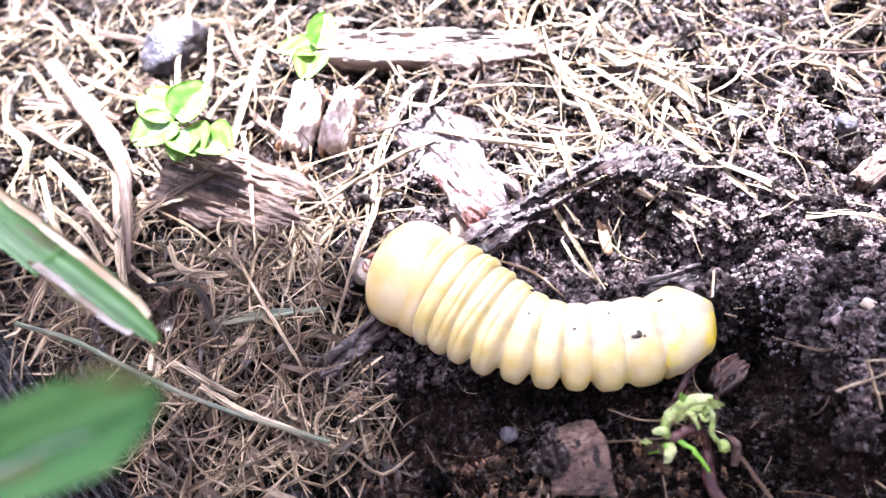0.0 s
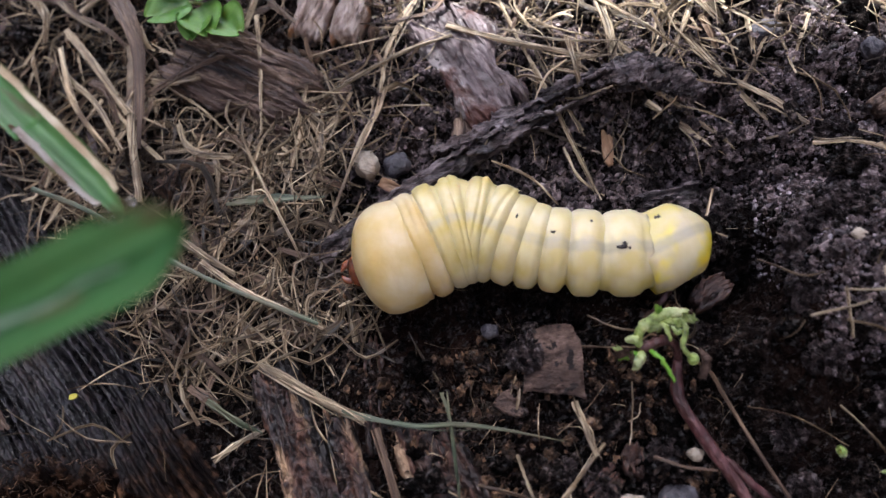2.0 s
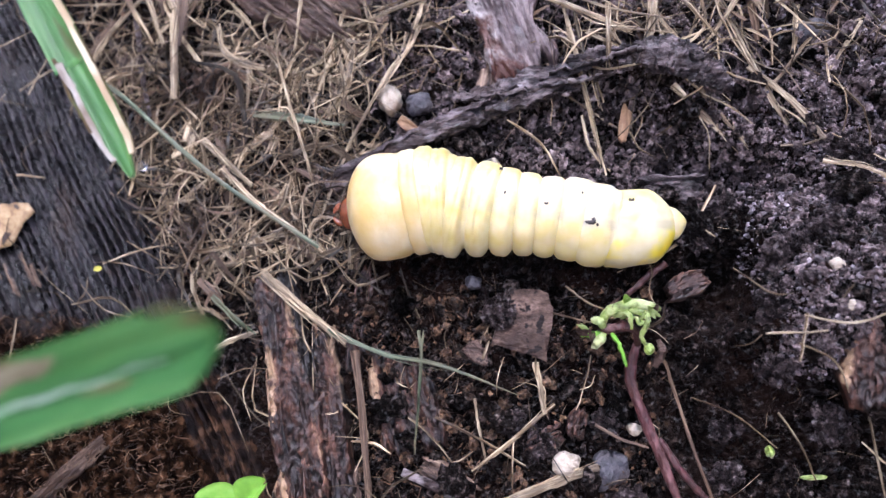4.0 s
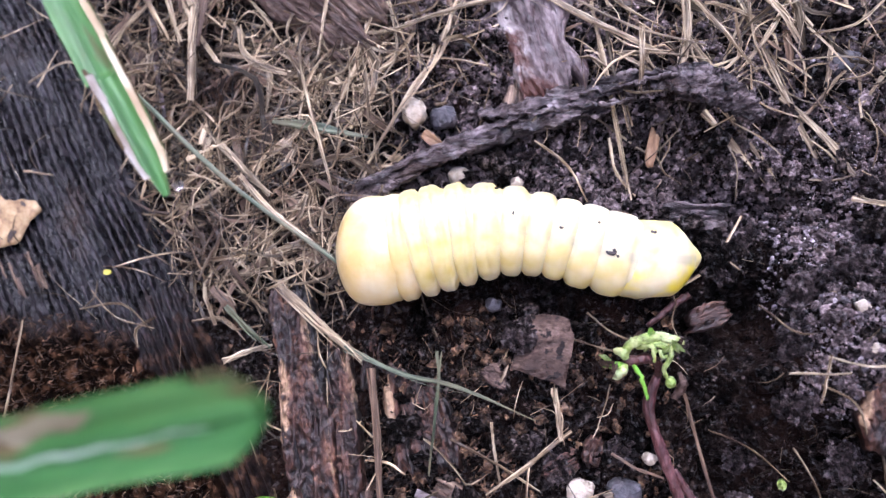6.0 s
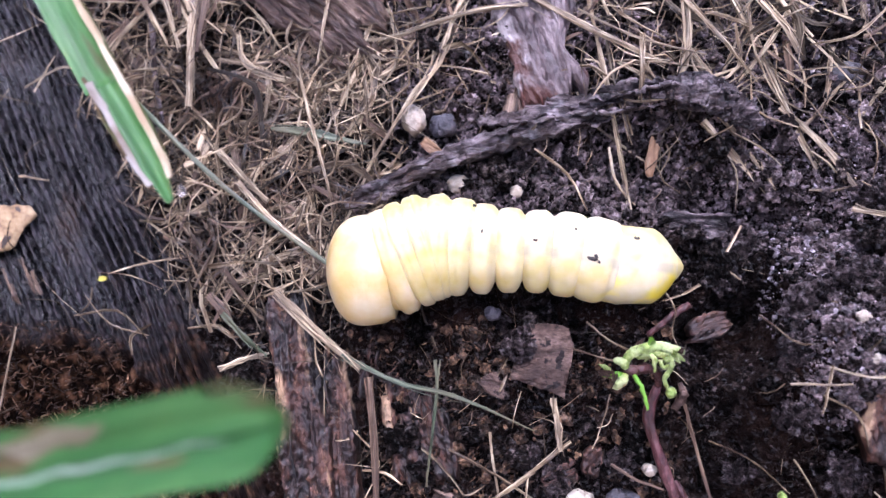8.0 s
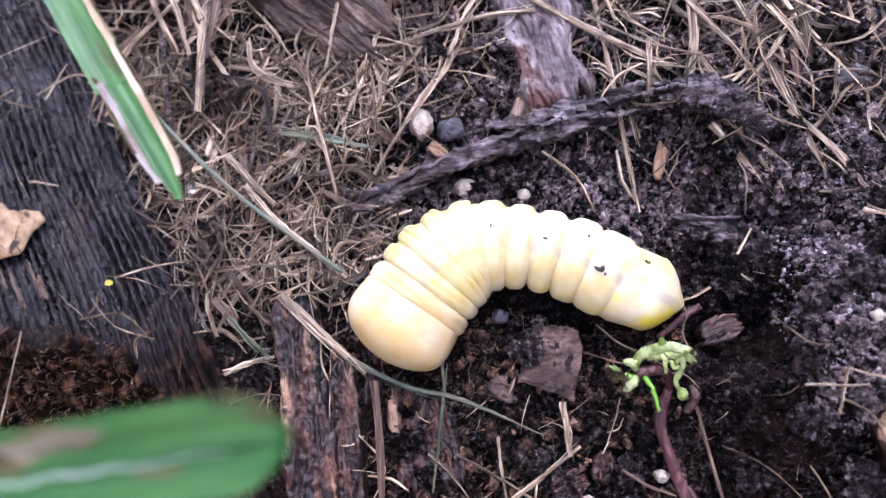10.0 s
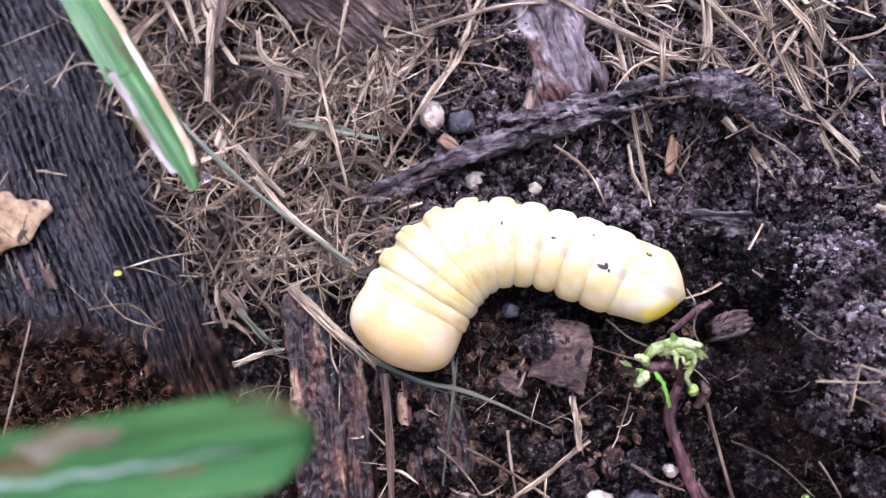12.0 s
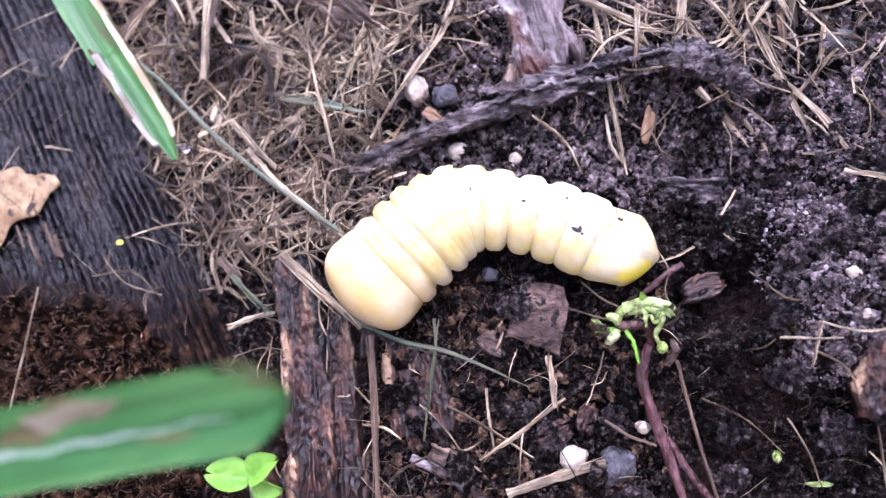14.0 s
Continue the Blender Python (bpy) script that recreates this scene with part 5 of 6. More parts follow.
stem([(3.85, -2.3, 0.5), (4.08, -2.5, 0.25), (4.24, -3.09, 0.1), (4.45, -3.94, 0.05), (4.74, -4.9, 0.0)], 0.06, 0.05, BROWN, "root", "thin yellowish-brown root across soil", "root", "roots", taper=(0.6, 0.9))
stem([(3.84, -0.65, 0.3), (3.99, -0.95, 0.3), (3.93, -1.3, 0.3), (4.0, -1.65, 0.5)], 0.03, 0.03, LITTER, "rootlet", "hair-thin curly rootlet by the tail", "rootlet", "rootlets")
stem([(2.55, -1.15, 0.1), (2.9, -1.45, 0.15), (3.3, -1.65, 0.3)], 0.05, 0.045, LITTER, "rootlet", "thin pale rootlet on the soil", "rootlet", "rootlets")
stem([(4.25, -0.86, 0.2), (3.9, -1.1, 0.2), (3.54, -1.38, 0.18)], 0.13, 0.12, ROOT, "root", "short reddish-brown root stub", "root", "roots")
stem([(2.9, -2.35, 0.2), (2.75, -2.9, 0.15), (2.6, -3.25, 0.1)], 0.035, 0.03, LITTER, "rootlet", "fine brown rootlet on the soil", "rootlet", "rootlets")


# ---- clovers ----
def clover(at, leaves, material, label, foot):
    base = anchor("clover", label, "clover", (at[0], at[1], 0))
    for k, (dx, dy, dz, turn, length, width, tilt) in enumerate(leaves):
        v, f = leaflet_mesh(length, width, 0.35, k + at[0])
        ob = link_mesh("leaflet", v, f, material, base)
        ob.matrix_local = pose(dx * CM, dy * CM, (at[2] + dz) * CM, tilt, -8, turn)
    fx, fy = foot[0] - at[0], foot[1] - at[1]
    v, f = sweep([(fx, fy, ground_z(*foot) - 0.05), (fx * 0.5, fy * 0.5, at[2] * 0.6), (0, 0, at[2])], 0.06, 0.06, 12, 8, (1, 0.9), 0.004, 0, 3)
    link_mesh("stalk", v, f, SPROUT, base)


clover((-2.95, 6.15, 1.15), [(0, 0.1, 0.02, 120, 0.85, 0.85, 8), (0.02, 0, 0, 195, 0.85, 0.80, -6), (0.05, 0.08, 0.05, 32, 0.85, 0.75, 14), (0.1, -0.1, -0.1, -75, 0.80, 0.85, -10), (0.45, -0.35, -0.15, -55, 0.75, 0.8, 0), (0.2, -0.3, -0.12, -120, 0.6, 0.7, 5)], CLOVER, "low green clover with several round leaflets", (-2.2, 6.4))
clover((-0.05, 6.3, 1.6), [(0, 0, 0, 160, 0.72, 0.55, 8), (0, 0, 0, 240, 0.70, 0.62, -10), (0.05, 0.05, 0.05, 60, 0.75, 0.5, 15)], CLOVER, "small three-leaved green clover", (-0.3, 7.3))
clover((-2.85, -4.52, 1.2), [(0, 0, 0, 172, 0.74, 0.56, 24), (0.02, 0.02, 0.05, 36, 0.60, 0.52, -22), (0.05, 0, -0.05, -14, 0.55, 0.42, 30)], LIME, "bright lime-green young clover by the log", (-3.0, -5.6))
clover((-8.3, -0.5, 1.6), [(0, 0, 0, 160, 0.9, 0.7, 6), (0, 0, 0, 260, 0.9, 0.75, -6), (0, 0, 0, 30, 0.6, 0.5, 0)], LIME, "bright green clover growing over the log", (-9.8, -0.9))


# ---- the two near leaves ----
WITHERED = surface("withered_leaf", [(0.32, (0.04, 0.060, 0.020)), (0.5, (0.10, 0.090, 0.048)), (0.7, (0.20, 0.18, 0.12))], 130, stretch=(0.4, 1.4, 1), rough=0.6, bump=0.5, spec=0.2)
PALE_RIB = surface("pale_leaf_rib", [(0.36, (0.08, 0.19, 0.08)), (0.48, (0.30, 0.36, 0.30)), (0.62, (0.52, 0.53, 0.56))], 70, stretch=(0.3, 2, 1), rough=0.45, bump=0.4)

def long_leaf(name, label, length, width, point, parts, rise):
    """A long leaf with its tip at the origin, running along +x, bent down to the ground at its base."""
    thing = anchor(name, label, "leaf")

    def strip(pname, v0, v1, material, u0, u1, thick, lift, plabel="", ragged=0.0, seed=0):
        nu, nv = 60, 9
        top = []
        for i in range(nu):
            u = u0 + (u1 - u0) * i / (nu - 1)
            x = u * length
            half = width / 2 * min(1, (0.12 + u * length / point) ** 0.55) * (1 - 0.55 * max(0, u - 0.6) / 0.4)
            for j in range(nv):
                v = v0 + (v1 - v0) * j / (nv - 1)
                if pname in ("brown_blemish", "midrib"):  # narrows to nothing at its ends
                    fade = min(1.0, 4.0 * i / (nu - 1)) * (min(1.0, 4.0 * (1 - i / (nu - 1))) if pname == "brown_blemish" else 1.0)
                    v = (v0 + v1) / 2 + (v - (v0 + v1) / 2) * (0.06 + 0.94 * fade**0.7)
                v += ragged * noise.noise(Vector((x * 2.2, v0 * 5 + seed, 1))) * (1 if j in (0, nv - 1) else 0.5)
                y = v * half
                z = lift + 0.10 * width * abs(v) ** 1.5 + 0.02 * noise.noise(Vector((x * 1.3, y * 3, seed)))
                z += 0.018 * math.cos(v * 10) * width - rise * max(0, u - 0.42) ** 2 / 0.336
                top.append((x, y, z))
        top = np.array(top)
        low = top - np.array((0, 0, thick))
        idx = np.arange(nu * nv).reshape(nu, nv)
        f = np.stack([idx[:-1, :-1], idx[1:, :-1], idx[1:, 1:], idx[:-1, 1:]], -1).reshape(-1, 4).tolist()
        rim = idx[0].tolist() + idx[1:, -1].tolist() + idx[-1, ::-1][1:].tolist() + idx[::-1, 0][1:-1].tolist()
        m = len(top)
        faces = f + [tuple(m + q for q in p)[::-1] for p in f]
        for k in range(len(rim)):
            a, b = rim[k], rim[(k + 1) % len(rim)]
            faces.append((b, a, m + a, m + b))
        return link_mesh(pname, np.vstack([top, low]), faces, material, thing, label=plabel)

    for args in parts:
        strip(*args)
    return thing


NARROW_LEAF = long_leaf("grass_leaf", "green grass leaf with dried cream margins hanging over the log", 9.5, 0.62, 0.7, [
    ("blade", -0.72, 0.95, GREEN, 0.20, 1.0, 0.03, 0.0, "fresh green blade", 0.05, 1),
    ("blade_tip", -0.72, 0.40, GREEN, 0.0, 0.205, 0.03, 0.0, "narrow torn green tip", 0.06, 2),
    ("dry_margin", -1.0, -0.64, CREAM, 0.030, 1.0, 0.04, 0.012, "dried cream-coloured margin", 0.10, 3),
    ("brown_margin", -1.06, -0.96, BROWN_EDGE, 0.06, 1.0, 0.03, 0.016, "thin brown rim", 0.08, 9),
    ("dry_margin", 0.36, 0.68, LILAC, 0.035, 0.215, 0.03, 0.008, "torn whitish margin", 0.14, 8),
    ("brown_margin", 0.66, 0.80, BROWN_EDGE, 0.09, 0.225, 0.03, 0.010, "torn brownish margin", 0.14, 4),
], 3.6)
BROAD_LEAF = long_leaf("broad_leaf", "green strap-shaped leaf with browned edge held above the log", 11.0, 0.80, 0.45, [
    ("blade", 0.05, 1.0, STRAP, 0.0, 1.0, 0.03, 0.0, "fresh green half of the blade", 0.04, 5),
    ("blade", -0.80, 0.06, STRAP_SHADED, 0.0, 1.0, 0.03, -0.004, "half painted darker green as in shade, with brown blemishes", 0.05, 15),
    ("midrib", 0.04, 0.24, PALE_RIB, 0.05, 1.0, 0.05, 0.012, "pale whitish midrib", 0.20, 6),
    ("brown_blemish", 0.24, 0.36, BROWN_EDGE, 0.085, 0.135, 0.03, 0.012, "brown withered streak beside the midrib", 0.16, 16),
    ("brown_blemish", -0.82, -0.38, WITHERED, 0.15, 0.25, 0.03, 0.010, "grey-brown withered patch", 0.34, 17),
    ("green_margin", -1.0, -0.78, STRAP_SHADED, 0.06, 1.0, 0.03, 0.002, "", 0.06, 18),
    ("brown_margin", -1.02, -0.91, BROWN_EDGE, 0.006, 0.056, 0.03, 0.006, "brown withered margin", 0.20, 7),
], 7.2)


v_, f_ = lump((0.07, 0.07, 0.06), 41, 3, 0.03)
link_mesh("dew_drop", v_ + np.array((0.05, -0.22, 0.02)), f_, WATER, NARROW_LEAF, label="clear water drop at the tip")


# ---- added unseen blockers overhead, which shade the soil ----
def overhead_blocker(label, size, seed):
    """A made-up leaf-shaped blocker high above, in place of the phone's shadow, on a tall stalk that stands off to one
    side.
    """
    thing = anchor("shade_blocker", label, "leaf")
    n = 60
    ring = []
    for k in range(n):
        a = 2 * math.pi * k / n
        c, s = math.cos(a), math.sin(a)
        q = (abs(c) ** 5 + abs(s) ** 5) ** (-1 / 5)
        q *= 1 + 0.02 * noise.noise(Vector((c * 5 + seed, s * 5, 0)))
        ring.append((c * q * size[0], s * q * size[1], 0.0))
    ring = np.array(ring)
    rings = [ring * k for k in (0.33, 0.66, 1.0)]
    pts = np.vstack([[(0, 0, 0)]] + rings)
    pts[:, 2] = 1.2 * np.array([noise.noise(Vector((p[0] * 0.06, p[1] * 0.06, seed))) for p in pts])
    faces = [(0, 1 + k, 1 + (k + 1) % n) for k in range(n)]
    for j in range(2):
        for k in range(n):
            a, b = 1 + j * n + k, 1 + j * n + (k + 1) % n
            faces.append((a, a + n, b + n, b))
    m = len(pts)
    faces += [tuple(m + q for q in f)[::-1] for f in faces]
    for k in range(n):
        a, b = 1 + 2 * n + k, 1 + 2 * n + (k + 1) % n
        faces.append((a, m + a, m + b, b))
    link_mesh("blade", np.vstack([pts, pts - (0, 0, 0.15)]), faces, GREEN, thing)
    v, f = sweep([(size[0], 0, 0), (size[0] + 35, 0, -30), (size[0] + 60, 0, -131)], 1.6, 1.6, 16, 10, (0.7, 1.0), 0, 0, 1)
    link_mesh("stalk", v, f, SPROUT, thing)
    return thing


# unseen blockers, added only for the shade edges they cast on the soil
SHADE_NEAR = overhead_blocker("added unseen leaf-shaped sun blocker overhead on a stalk", (28, 15), 1)
SHADE_SIDE = overhead_blocker("added unseen leaf-shaped sun blocker overhead on a stalk", (16, 12), 2)


# ---- loose stuff ----
def scatter_crumbs(name, label, count, small, large, where, seed, level=1, rough=0.45, freq=1.5, fine=0.12, material=CRUMB, category="soil", smooth=False):
    """Crumbs of soil on the ground, denser in some stretches than in others: one mesh."""
    r = np.random.default_rng(seed)
    kinds = [lump((1, 1, 1), 50 + seed + k * 1.7, level, rough, freq, 0.0, fine) for k in range(14)]
    turns = [np.array(Euler(r.uniform(0, 6.3, 3)).to_matrix()).T for _ in range(60)]
    verts, faces, base, placed = [], [], 0, 0
    while placed < count:
        x, y = r.uniform(-10.5, 11.5), r.uniform(-6.5, 12.5)
        if r.random() > where(x, y):
            continue
        size = small * (large / small) ** (r.random() ** 2.4)
        v, f = kinds[int(r.integers(14))]
        v = (v * r.uniform(0.6, 1.25, 3) * size) @ turns[int(r.integers(60))]
        verts.append(v + (x, y, ground_z(x, y) + size * r.uniform(-0.3, 0.6)))
        faces.append(f + base)
        base += len(v)
        placed += 1
    ob = link_mesh(name, np.vstack(verts), np.vstack(faces).tolist(), material, smooth=smooth)
    return tagged(ob, label, category, kind="stuff")


def off_log(x, y):
    return (np.array((x, y)) - (-5.55, 1.21)) @ LOG_SIDE < 0.1


def soil_where(x, y):
    if not off_log(x, y):
        return 0.0
    return 1.0 if x > -0.8 else 0.25


def pale_soil_where(x, y):
    """The far side and the bank have paler soil."""
    edge = -0.2 + 0.5 * noise.noise(Vector((x * 0.6, y * 0.6, 31.0)))
    dry = y > edge + 0.4 or (x > 5.9 and y > -2.6 + edge)
    share = 1.0 if x > 5.2 + edge else 0.70
    return share * soil_where(x, y) if dry and -1.2 < x < 9.8 and y < 6.0 else 0.0


def litter_where(x, y):
    if not off_log(x, y):
        return 0.012
    left = (1.0 if y < 4.2 else 0.30) if x < -1.0 and y > -0.45 + 0.10 * (x + 2) else (0.10 if x < -1.0 and y > -1.6 else 0.0)
    top = (0.42 if 2.6 < x < 6.4 else 0.24) if y > 2.6 else 0.0
    for cx, cy, rx, ry in ((1.65, 3.9, 1.1, 1.5), (-2.45, 4.95, 1.3, 0.9), (2.0, 6.75, 2.2, 0.6), (-0.4, 5.9, 0.8, 0.7)):
        if ((x - cx) / rx) ** 2 + ((y - cy) / ry) ** 2 < 1:
            return 0.04
    low = 0.045 if y < -1.6 and x < 2.3 else 0.0
    return max(left, top, low, 0.035 if y > 1.2 else 0.010)


scatter_crumbs("soil_grains", "fine dark grains of damp soil", 20000, 0.014, 0.045, soil_where, 11)
scatter_crumbs("soil_crumbs", "loose dark damp soil crumbs", 5500, 0.035, 0.12, soil_where, 13, 2, 0.9, 2.0)
scatter_crumbs("dry_grains", "paler grains of soil", 32000, 0.016, 0.055, pale_soil_where, 14, 1, 0.6, material=PALE_CRUMB)
scatter_crumbs("dry_crumbs", "paler crumbs of soil", 9500, 0.028, 0.11, pale_soil_where, 15, 2, 0.9, 2.4, 0.6, material=PALE_CRUMB)
scatter_crumbs("soil_clods", "larger dark crumbly clods of soil", 310, 0.12, 0.34, soil_where, 12, 3, 0.8, 1.5, 0.22, smooth=True)


GRIT = surface("grey_grit", [(0.34, (0.045, 0.037, 0.040)), (0.52, (0.20, 0.17, 0.18)), (0.70, (0.48, 0.43, 0.445))], 900, rough=0.45, bump=1.0, spec=0.3, wet=(900, 0.56, 0.66, 0.9), vary=0.75, island=True, rough_vary=0.25, depth=0.0006)


def grit_where(x, y):
    edge = 5.6 + 0.7 * noise.noise(Vector((x * 0.5, y * 0.5, 41.0))) - 0.10 * (y - 1.0)
    hollow = bump_at(x, y, 5.6, 1.2, 0.9, 0.6) > 0.4
    return 1.0 if edge < x < 10.0 and -2.9 < y < 7.0 and not hollow else 0.0


scatter_crumbs("grey_grit", "fine grey grit and dry crumbs on the bank", 15000, 0.012, 0.060, grit_where, 17, 1, 0.8, 2.0, 0.5, material=GRIT, category="grit")


def bits_where(x, y):
    return 1.0 if -1.2 < x < 4.2 and y < -1.1 else 0.0


scatter_crumbs("brown_bits", "brown bits of bark and rotted wood in the soil", 1100, 0.025, 0.13, bits_where, 18, 2, 0.9, 2.2, 0.6, material=DEBRIS, category="bark")


def debris_where(x, y):
    return 1.0 if off_log(x, y) and (x < -0.9 and y > -1.8 or y > 3.0 and x < 5.0) else 0.0


scatter_crumbs("litter_crumbs", "brown crumbs of rotted leaf and bark under the straw", 5000, 0.02, 0.10, debris_where, 16, 1, 0.9, 2.0, 0.5, material=DEBRIS, category="leaf mould")


def soil_clump(at, size, count, seed, dry=False, rise=0.0):
    """A clod broken into many small crumbs that still hold together."""
    r = np.random.default_rng(seed)
    kinds = [lump((1, 1, 1), 80 + seed + k * 1.3, 1, 0.8, 2.0, 0.0, 0.5) for k in range(6)]
    core, cf = lump(np.asarray(size) * 0.44, seed + 5, 3, 0.8, 1.6, 0.0, 0.5)
    verts, faces, base = [core], [cf], len(core)
    for k in range(count):
        d = r.normal(0, 1, 3)
        d[2] = abs(d[2]) * 0.8
        d /= np.linalg.norm(d)
        p = d * np.asarray(size) / 2 * r.uniform(0.7, 1.12)
        v, f = kinds[k % 6]
        verts.append(v * r.uniform(0.6, 1.3, 3) * (0.022 + 0.06 * r.random() ** 2.5) + p)
        faces.append(f + base)
        base += len(v)
    ob = link_mesh("soil_clump", np.vstack(verts), np.vstack(faces).tolist(), CLOD, smooth=False)
    ob.matrix_world = pose(at[0] * CM, at[1] * CM, (ground_z(*at) + size[2] * 0.10 + rise) * CM, 0, 0, r.uniform(0, 360))
    return tagged(ob, "crumbly grey-brown clod of drier soil" if dry else "crumbly dark clod of damp soil", "soil clod", "soil clods")


for k, (x, y, a, b, c, dry) in enumerate((
        (1.42, -1.55, 0.62, 0.50, 0.42, 0), (1.15, -1.25, 0.45, 0.4, 0.32, 0), (4.15, -1.75, 0.5, 0.42, 0.35, 0), (5.95, -1.55, 0.8, 0.6, 0.5, 1), (6.25, -0.75, 0.9, 0.7, 0.5, 1),
        (5.85, -2.65, 0.7, 0.6, 0.45, 1), (6.9, -0.4, 0.9, 0.6, 0.4, 1), (3.1, -3.45, 0.55, 0.4, 0.35, 0), (2.0, -3.75, 0.6, 0.5, 0.3, 0), (1.55, -3.45, 0.5, 0.4, 0.3, 0), (3.35, -4.85, 0.7, 0.5, 0.4, 0),
        (5.2, -3.6, 0.7, 0.5, 0.4, 0), (5.1, -4.5, 0.6, 0.5, 0.35, 0), (4.5, 1.3, 0.6, 0.45, 0.35, 0), (2.3, 1.75, 0.6, 0.45, 0.35, 0), (5.3, 0.15, 0.8, 0.55, 0.45, 1), (4.9, -0.35, 0.55, 0.45, 0.35, 0),
        (6.6, -3.6, 0.7, 0.6, 0.4, 1), (1.5, 1.75, 0.5, 0.4, 0.3, 0), (3.5, 2.15, 0.5, 0.4, 0.3, 1), (7.6, -0.9, 0.8, 0.6, 0.4, 1), (7.5, 0.9, 0.7, 0.5, 0.35, 1))):
    soil_clump((x, y), (a, b, c), 130, k, bool(dry), 0.26 if k == 0 else 0.0)


def scatter_litter(name, label, count, where, seed, lengths, widths, material=LITTER, lift=(0.0, 0.35), flat=(0.15, 0.5), bow=0.18):
    """Short dry grass bits, bent every way, in one tangled mesh."""
    r = np.random.default_rng(seed)
    verts, faces, grain, base, placed = [], [], [], 0, 0
    while placed < count:
        x, y = r.uniform(-9.5, 11), r.uniform(-6, 12)
        if r.random() > where(x, y):
            continue
        length = r.uniform(*lengths) * (0.5 + r.random())
        a = r.uniform(0, 2 * math.pi)
        d = np.array((math.cos(a), math.sin(a)))
        side = np.array((-d[1], d[0])) * r.normal(0, bow) * length
        lo = ground_z(x, y) if off_log(x, y) else 0.02
        z = lo + r.uniform(*lift)
        p = [(*(np.array((x, y)) - d * length / 2), z + r.normal(0, 0.08)), (*(np.array((x, y)) + side), z + 0.05 + r.normal(0, 0.06)), (*(np.array((x, y)) + d * length / 2), z + r.normal(0, 0.08))]
        w = widths[0] * (widths[1] / widths[0]) ** r.random()
        v, f = sweep(p, w, w * r.uniform(*flat), 7, 5, (0.7, 0.4), 0.005, r.uniform(-0.8, 0.8), int(r.integers(1e6)))
        verts.append(v)
        grain.append(fibre_coords(p, w, 7, 5, placed * 0.13))
        faces += [tuple(q + base for q in g) for g in f]
        base += len(v)
        placed += 1
    ob = link_mesh(name, np.vstack(verts), faces, material, smooth=False, grain=np.vstack(grain))
    return tagged(ob, label, "straw", kind="stuff")


scatter_litter("straw_litter", "tangled dry grass litter between log and larva", 3600, litter_where, 21, (0.4, 1.8), (0.011, 0.068))
def strip_where(x, y):
    if not off_log(x, y) or x > -0.9 and y < 3.2:
        return 0.0
    return max(0.3, litter_where(x, y)) if y > -0.9 else 0.10 * (y > -1.7)


scatter_litter("leaf_strips", "broad torn strips of dead grass leaf", 330, strip_where, 23, (0.5, 1.7), (0.06, 0.17), flat=(0.08, 0.16), bow=0.28)
scatter_litter("brown_strips", "brown rotting strips of grass and bark", 330, strip_where, 26, (0.4, 1.5), (0.05, 0.20), BROWN, (0.0, 0.22), (0.12, 0.3), bow=0.22)
scatter_litter("fine_rootlets", "fine pale rootlets and fibres in the soil", 360, lambda x, y: 1.0 if off_log(x, y) else 0.02, 22, (0.3, 1.0), (0.008, 0.020), lift=(-0.02, 0.12))


def rot_where(x, y):
    if not off_log(x, y):
        p = np.array((x, y)) - (-5.55, 1.21)
        return 1.0 if p @ LOG_DIR > rot_edge(p @ LOG_SIDE) + 0.2 else 0.0
    return 0.8 if -3.2 < x < 0.9 and y < -1.3 else 0.0


scatter_litter("rotten_fibres", "short brown fibres of rotted wood", 3000, rot_where, 24, (0.04, 0.20), (0.010, 0.034), DEBRIS, (-0.03, 0.06), (0.3, 0.7), bow=0.03)


# ---- movement ----
SPINES = []


def bend(t, *spots):
    """How the larva lies at a time: seven places along its back, from the head to the tail tip, in centimetres."""
    SPINES.append((t, np.array(spots, float)))


def along(spots):
    """Second derivatives of the natural cubic curve through the knots."""
    h = np.diff(KNOTS)
    n = len(KNOTS)
    a, b = np.eye(n), np.zeros((n, spots.shape[1]))
    for i in range(1, n - 1):
        a[i, i - 1 : i + 2] = h[i - 1] / 6, (h[i - 1] + h[i]) / 3, h[i] / 6
        b[i] = (spots[i + 1] - spots[i]) / h[i] - (spots[i] - spots[i - 1]) / h[i - 1]
    return np.linalg.solve(a, b)


def spot(spots, bow, u):
    i = int(np.clip(np.searchsorted(KNOTS, u) - 1, 0, len(KNOTS) - 2))
    h = KNOTS[i + 1] - KNOTS[i]
    a, b = (KNOTS[i + 1] - u) / h, (u - KNOTS[i]) / h
    return a * spots[i] + b * spots[i + 1] + ((a**3 - a) * bow[i] + (b**3 - b) * bow[i + 1]) * h * h / 6


def crawl():
    for ob, u in LARVA:
        rows = []
        for t, spots in SPINES:
            bow = along(spots)
            if ob.name == "head":  # stretched out at first, drawn in later
                u = float(np.interp(t, (0.0, 3.2, 5.5), (0.012, 0.012, 0.055)))
            p, q, r = (spot(spots, bow, u + d) for d in (0.0, -0.035, 0.035))
            d = r - q
            z = float(np.interp(u, KNOTS, HEIGHTS)) - (0.22 if ob.name == "head" else 0)
            rows.append((t, pose(p[0] * CM, p[1] * CM, z * CM, 0, 0, math.degrees(math.atan2(d[1], d[0])))))
        walk(ob, rows)


def sway(thing, rows, tilt):
    walk(thing, [(t, pose(x * CM, y * CM, z * CM, 0, tilt, a)) for t, x, y, z, a in rows])


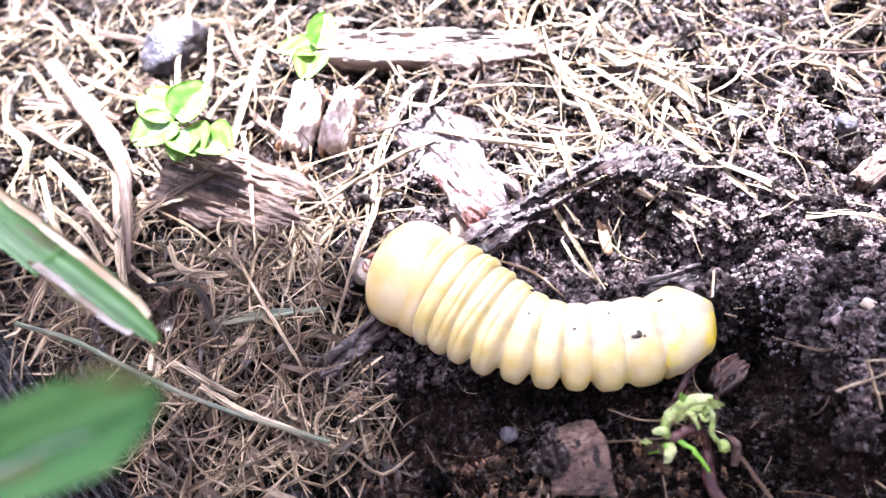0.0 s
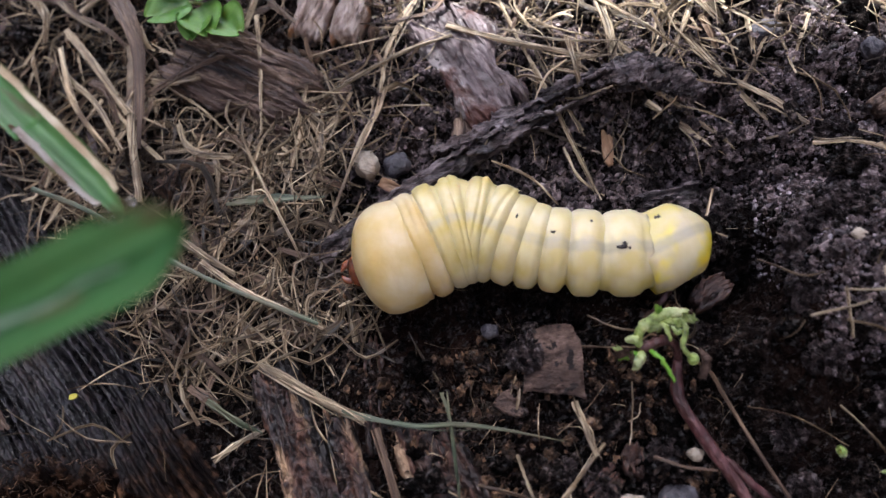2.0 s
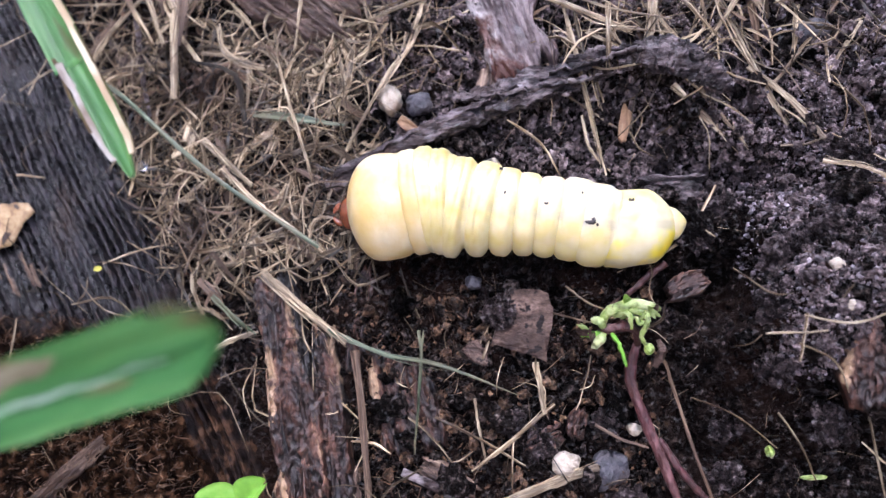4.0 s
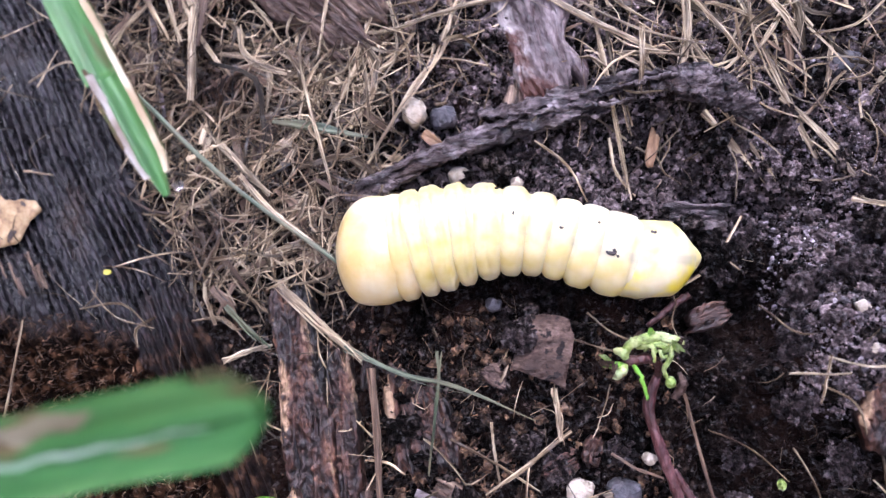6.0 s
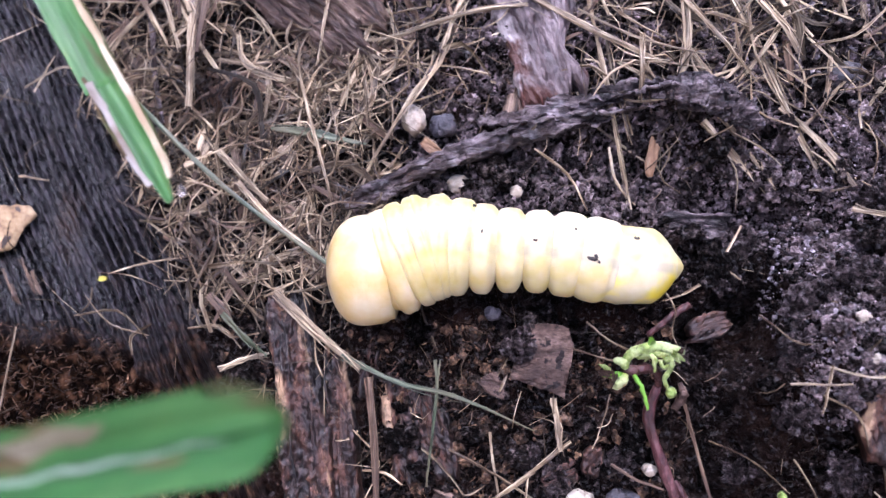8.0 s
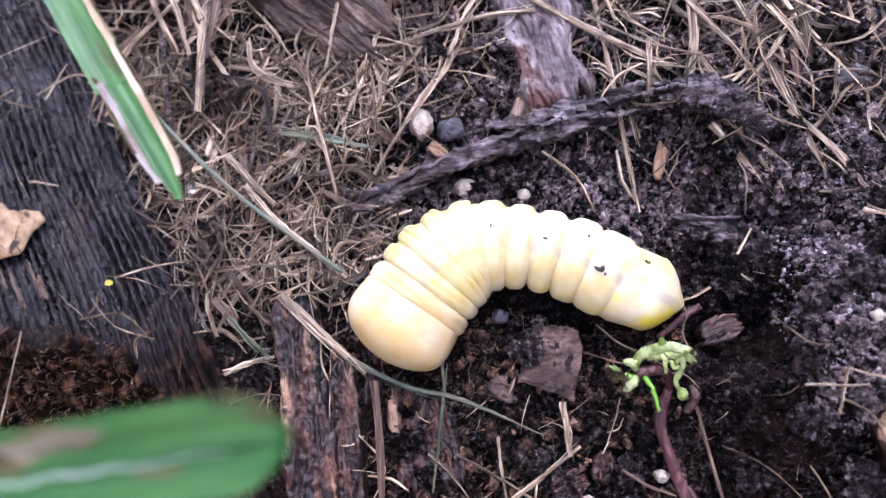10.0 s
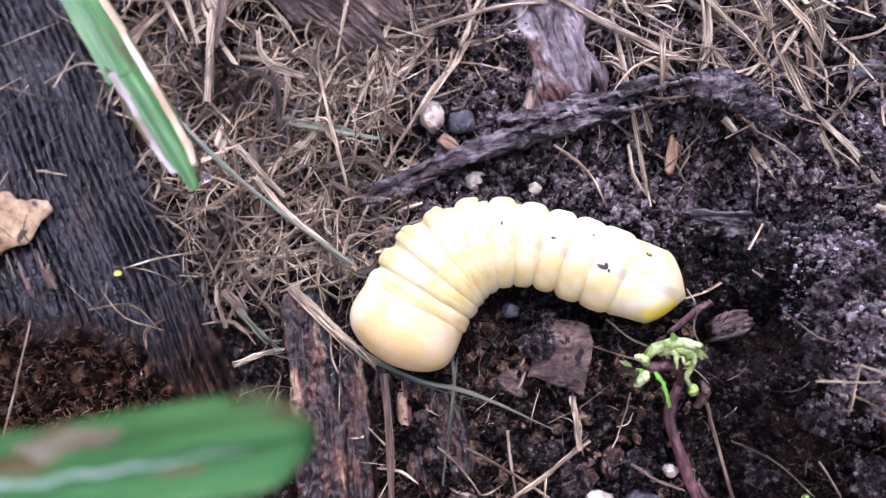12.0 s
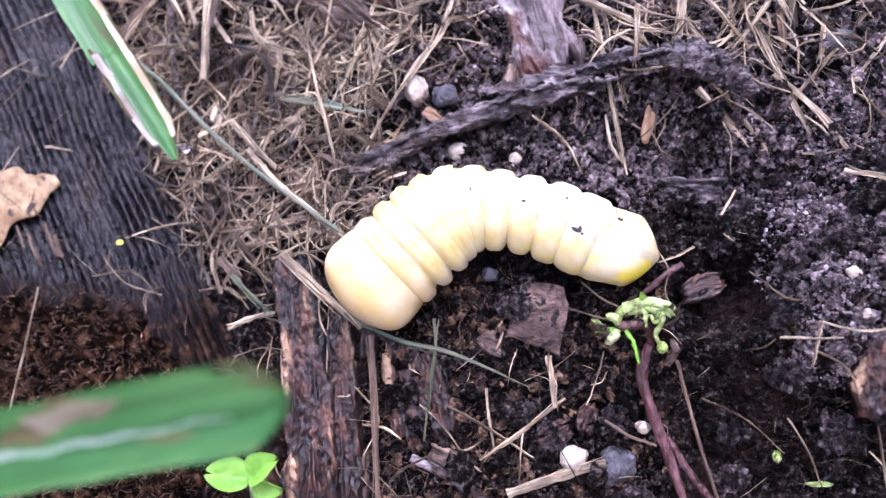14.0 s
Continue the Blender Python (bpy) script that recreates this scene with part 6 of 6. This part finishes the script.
def motions():
    bend(0.0, (-0.13, 2.32), (0.48, 1.72), (0.99, 1.08), (1.55, 0.40), (2.85, -0.28), (3.71, -0.38), (4.70, -0.17))
    bend(0.5, (-0.46, 1.28), (0.32, 1.05), (1.04, 0.84), (1.61, 0.31), (2.81, -0.27), (3.62, -0.34), (4.68, -0.06))
    bend(1.0, (-0.51, 0.66), (0.36, 0.62), (1.13, 0.68), (1.66, 0.40), (2.79, -0.29), (3.71, -0.38), (4.68, -0.04))
    bend(1.5, (-0.76, 0.75), (0.15, 0.68), (0.93, 0.60), (1.64, 0.33), (2.77, -0.28), (3.70, -0.40), (4.66, -0.10))
    bend(2.0, (-0.87, 0.46), (0.05, 0.50), (0.91, 0.65), (1.57, 0.35), (2.77, -0.23), (3.80, -0.44), (4.75, -0.24))
    bend(2.5, (-0.91, 0.36), (-0.03, 0.40), (0.92, 0.64), (1.58, 0.44), (2.78, -0.21), (3.82, -0.35), (4.72, -0.20))
    bend(3.0, (-1.03, 0.54), (0.05, 0.58), (0.82, 0.55), (1.63, 0.33), (2.80, -0.15), (3.67, -0.31), (4.68, -0.23))
    bend(5.5, (-1.52, -0.09), (-0.63, -0.05), (0.18, 0.18), (1.05, 0.12), (2.61, -0.04), (3.37, -0.17), (4.52, -0.16))
    bend(6.0, (-1.58, -0.06), (-0.75, -0.07), (0.11, 0.12), (1.10, 0.23), (2.56, -0.06), (3.36, -0.25), (4.42, -0.26))
    bend(6.5, (-1.50, -0.53), (-0.63, -0.44), (0.14, 0.05), (1.13, 0.19), (2.49, -0.07), (3.32, -0.30), (4.32, -0.35))
    bend(7.0, (-1.57, -0.45), (-0.68, -0.41), (0.06, 0.02), (1.03, 0.18), (2.19, -0.04), (3.09, -0.15), (4.14, -0.25))
    bend(7.5, (-1.78, -0.20), (-0.88, -0.16), (-0.15, 0.11), (0.61, 0.08), (2.24, -0.03), (3.07, -0.16), (4.15, -0.19))
    bend(10.0, (-0.97, -1.64), (-0.49, -0.92), (0.04, -0.20), (0.67, 0.13), (2.24, -0.13), (3.00, -0.50), (3.92, -0.87))
    bend(10.5, (-0.52, -1.79), (-0.51, -1.05), (-0.21, -0.27), (0.64, 0.14), (2.16, -0.15), (2.93, -0.49), (3.89, -0.86))
    bend(11.0, (-0.66, -1.84), (-0.63, -1.12), (-0.22, -0.34), (0.65, 0.09), (2.14, -0.20), (2.86, -0.51), (3.81, -0.82))
    bend(11.5, (-0.88, -1.89), (-0.75, -1.22), (-0.22, -0.36), (0.62, 0.06), (2.16, -0.17), (2.91, -0.50), (3.77, -0.77))
    bend(12.0, (-1.00, -1.77), (-0.66, -1.09), (-0.18, -0.31), (0.63, 0.08), (2.12, -0.20), (2.86, -0.48), (3.76, -0.80))
    bend(12.5, (-1.11, -1.73), (-0.70, -0.98), (-0.12, -0.23), (0.59, 0.09), (2.12, -0.16), (2.86, -0.46), (3.78, -0.70))
    bend(13.0, (-1.31, -1.69), (-0.79, -1.19), (-0.05, -0.28), (0.61, 0.01), (2.09, -0.28), (2.87, -0.49), (3.75, -0.69))
    bend(13.5, (-0.86, -1.84), (-0.54, -1.04), (-0.05, -0.23), (0.62, 0.07), (2.15, -0.18), (2.93, -0.51), (3.87, -0.91))
    bend(14.0, (-1.38, -1.57), (-0.81, -0.98), (-0.04, -0.25), (0.54, 0.08), (2.13, -0.18), (2.89, -0.51), (3.81, -0.77))
    crawl()
    sway(NARROW_LEAF, [
        (0.0, -2.99, 0.92, 3.4, 126), (0.5, -3.04, 1.03, 3.4, 127), (1.0, -3.28, 1.22, 3.4, 126), (1.5, -3.35, 1.23, 3.4, 125), (2.0, -3.39, 1.0, 3.4, 124),
        (2.5, -3.41, 0.67, 3.4, 121), (3.0, -3.58, 0.38, 3.4, 119), (5.5, -3.49, 0.39, 3.4, 116), (6.5, -3.37, 0.32, 3.4, 120), (7.5, -3.35, 0.34, 3.4, 120),
        (10.0, -3.30, 0.29, 3.4, 121), (11.0, -3.29, 0.19, 3.4, 121.5), (12.0, -3.27, 0.33, 3.4, 122), (12.5, -3.33, 0.12, 3.4, 123), (13.0, -3.40, 0.19, 3.4, 123), (14.0, -3.37, 0.24, 3.4, 124)], -6)
    sway(BROAD_LEAF, [
        (0.0, -1.58, -1.26, 7.0, 180), (0.5, -1.22, -1.11, 7.0, 182), (1.0, -0.95, -1.25, 7.0, 180), (1.5, -1.01, -1.21, 7.0, 182), (2.0, -1.03, -1.19, 7.0, 189),
        (2.5, -0.90, -1.29, 7.0, 194), (3.0, -0.47, -2.16, 7.0, 194.5), (5.5, -0.59, -2.18, 7.0, 191.6), (6.5, -0.56, -2.24, 7.0, 191.8), (7.5, -0.46, -2.21, 7.0, 192.4),
        (10.0, -0.40, -2.62, 7.0, 189), (11.0, -0.47, -2.62, 7.0, 189.4), (12.0, -0.42, -2.59, 7.0, 190), (12.5, -0.51, -2.75, 7.0, 190), (13.0, -0.33, -2.92, 7.0, 189.6), (13.5, -0.28, -3.06, 7.0, 191), (14.0, -0.16, -3.02, 7.0, 191)], 8)
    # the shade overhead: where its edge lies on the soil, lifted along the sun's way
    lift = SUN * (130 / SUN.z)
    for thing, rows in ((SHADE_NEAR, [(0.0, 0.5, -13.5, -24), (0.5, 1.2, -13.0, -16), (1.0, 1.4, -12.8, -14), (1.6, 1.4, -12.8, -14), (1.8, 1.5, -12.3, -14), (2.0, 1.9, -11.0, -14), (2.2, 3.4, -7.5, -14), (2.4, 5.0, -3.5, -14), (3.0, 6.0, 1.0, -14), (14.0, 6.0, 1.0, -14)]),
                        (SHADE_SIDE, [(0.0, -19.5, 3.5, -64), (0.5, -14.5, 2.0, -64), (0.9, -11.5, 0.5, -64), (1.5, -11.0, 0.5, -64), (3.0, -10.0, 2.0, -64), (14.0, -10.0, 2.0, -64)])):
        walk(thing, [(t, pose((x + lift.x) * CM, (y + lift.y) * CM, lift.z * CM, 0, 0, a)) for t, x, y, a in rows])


motions()
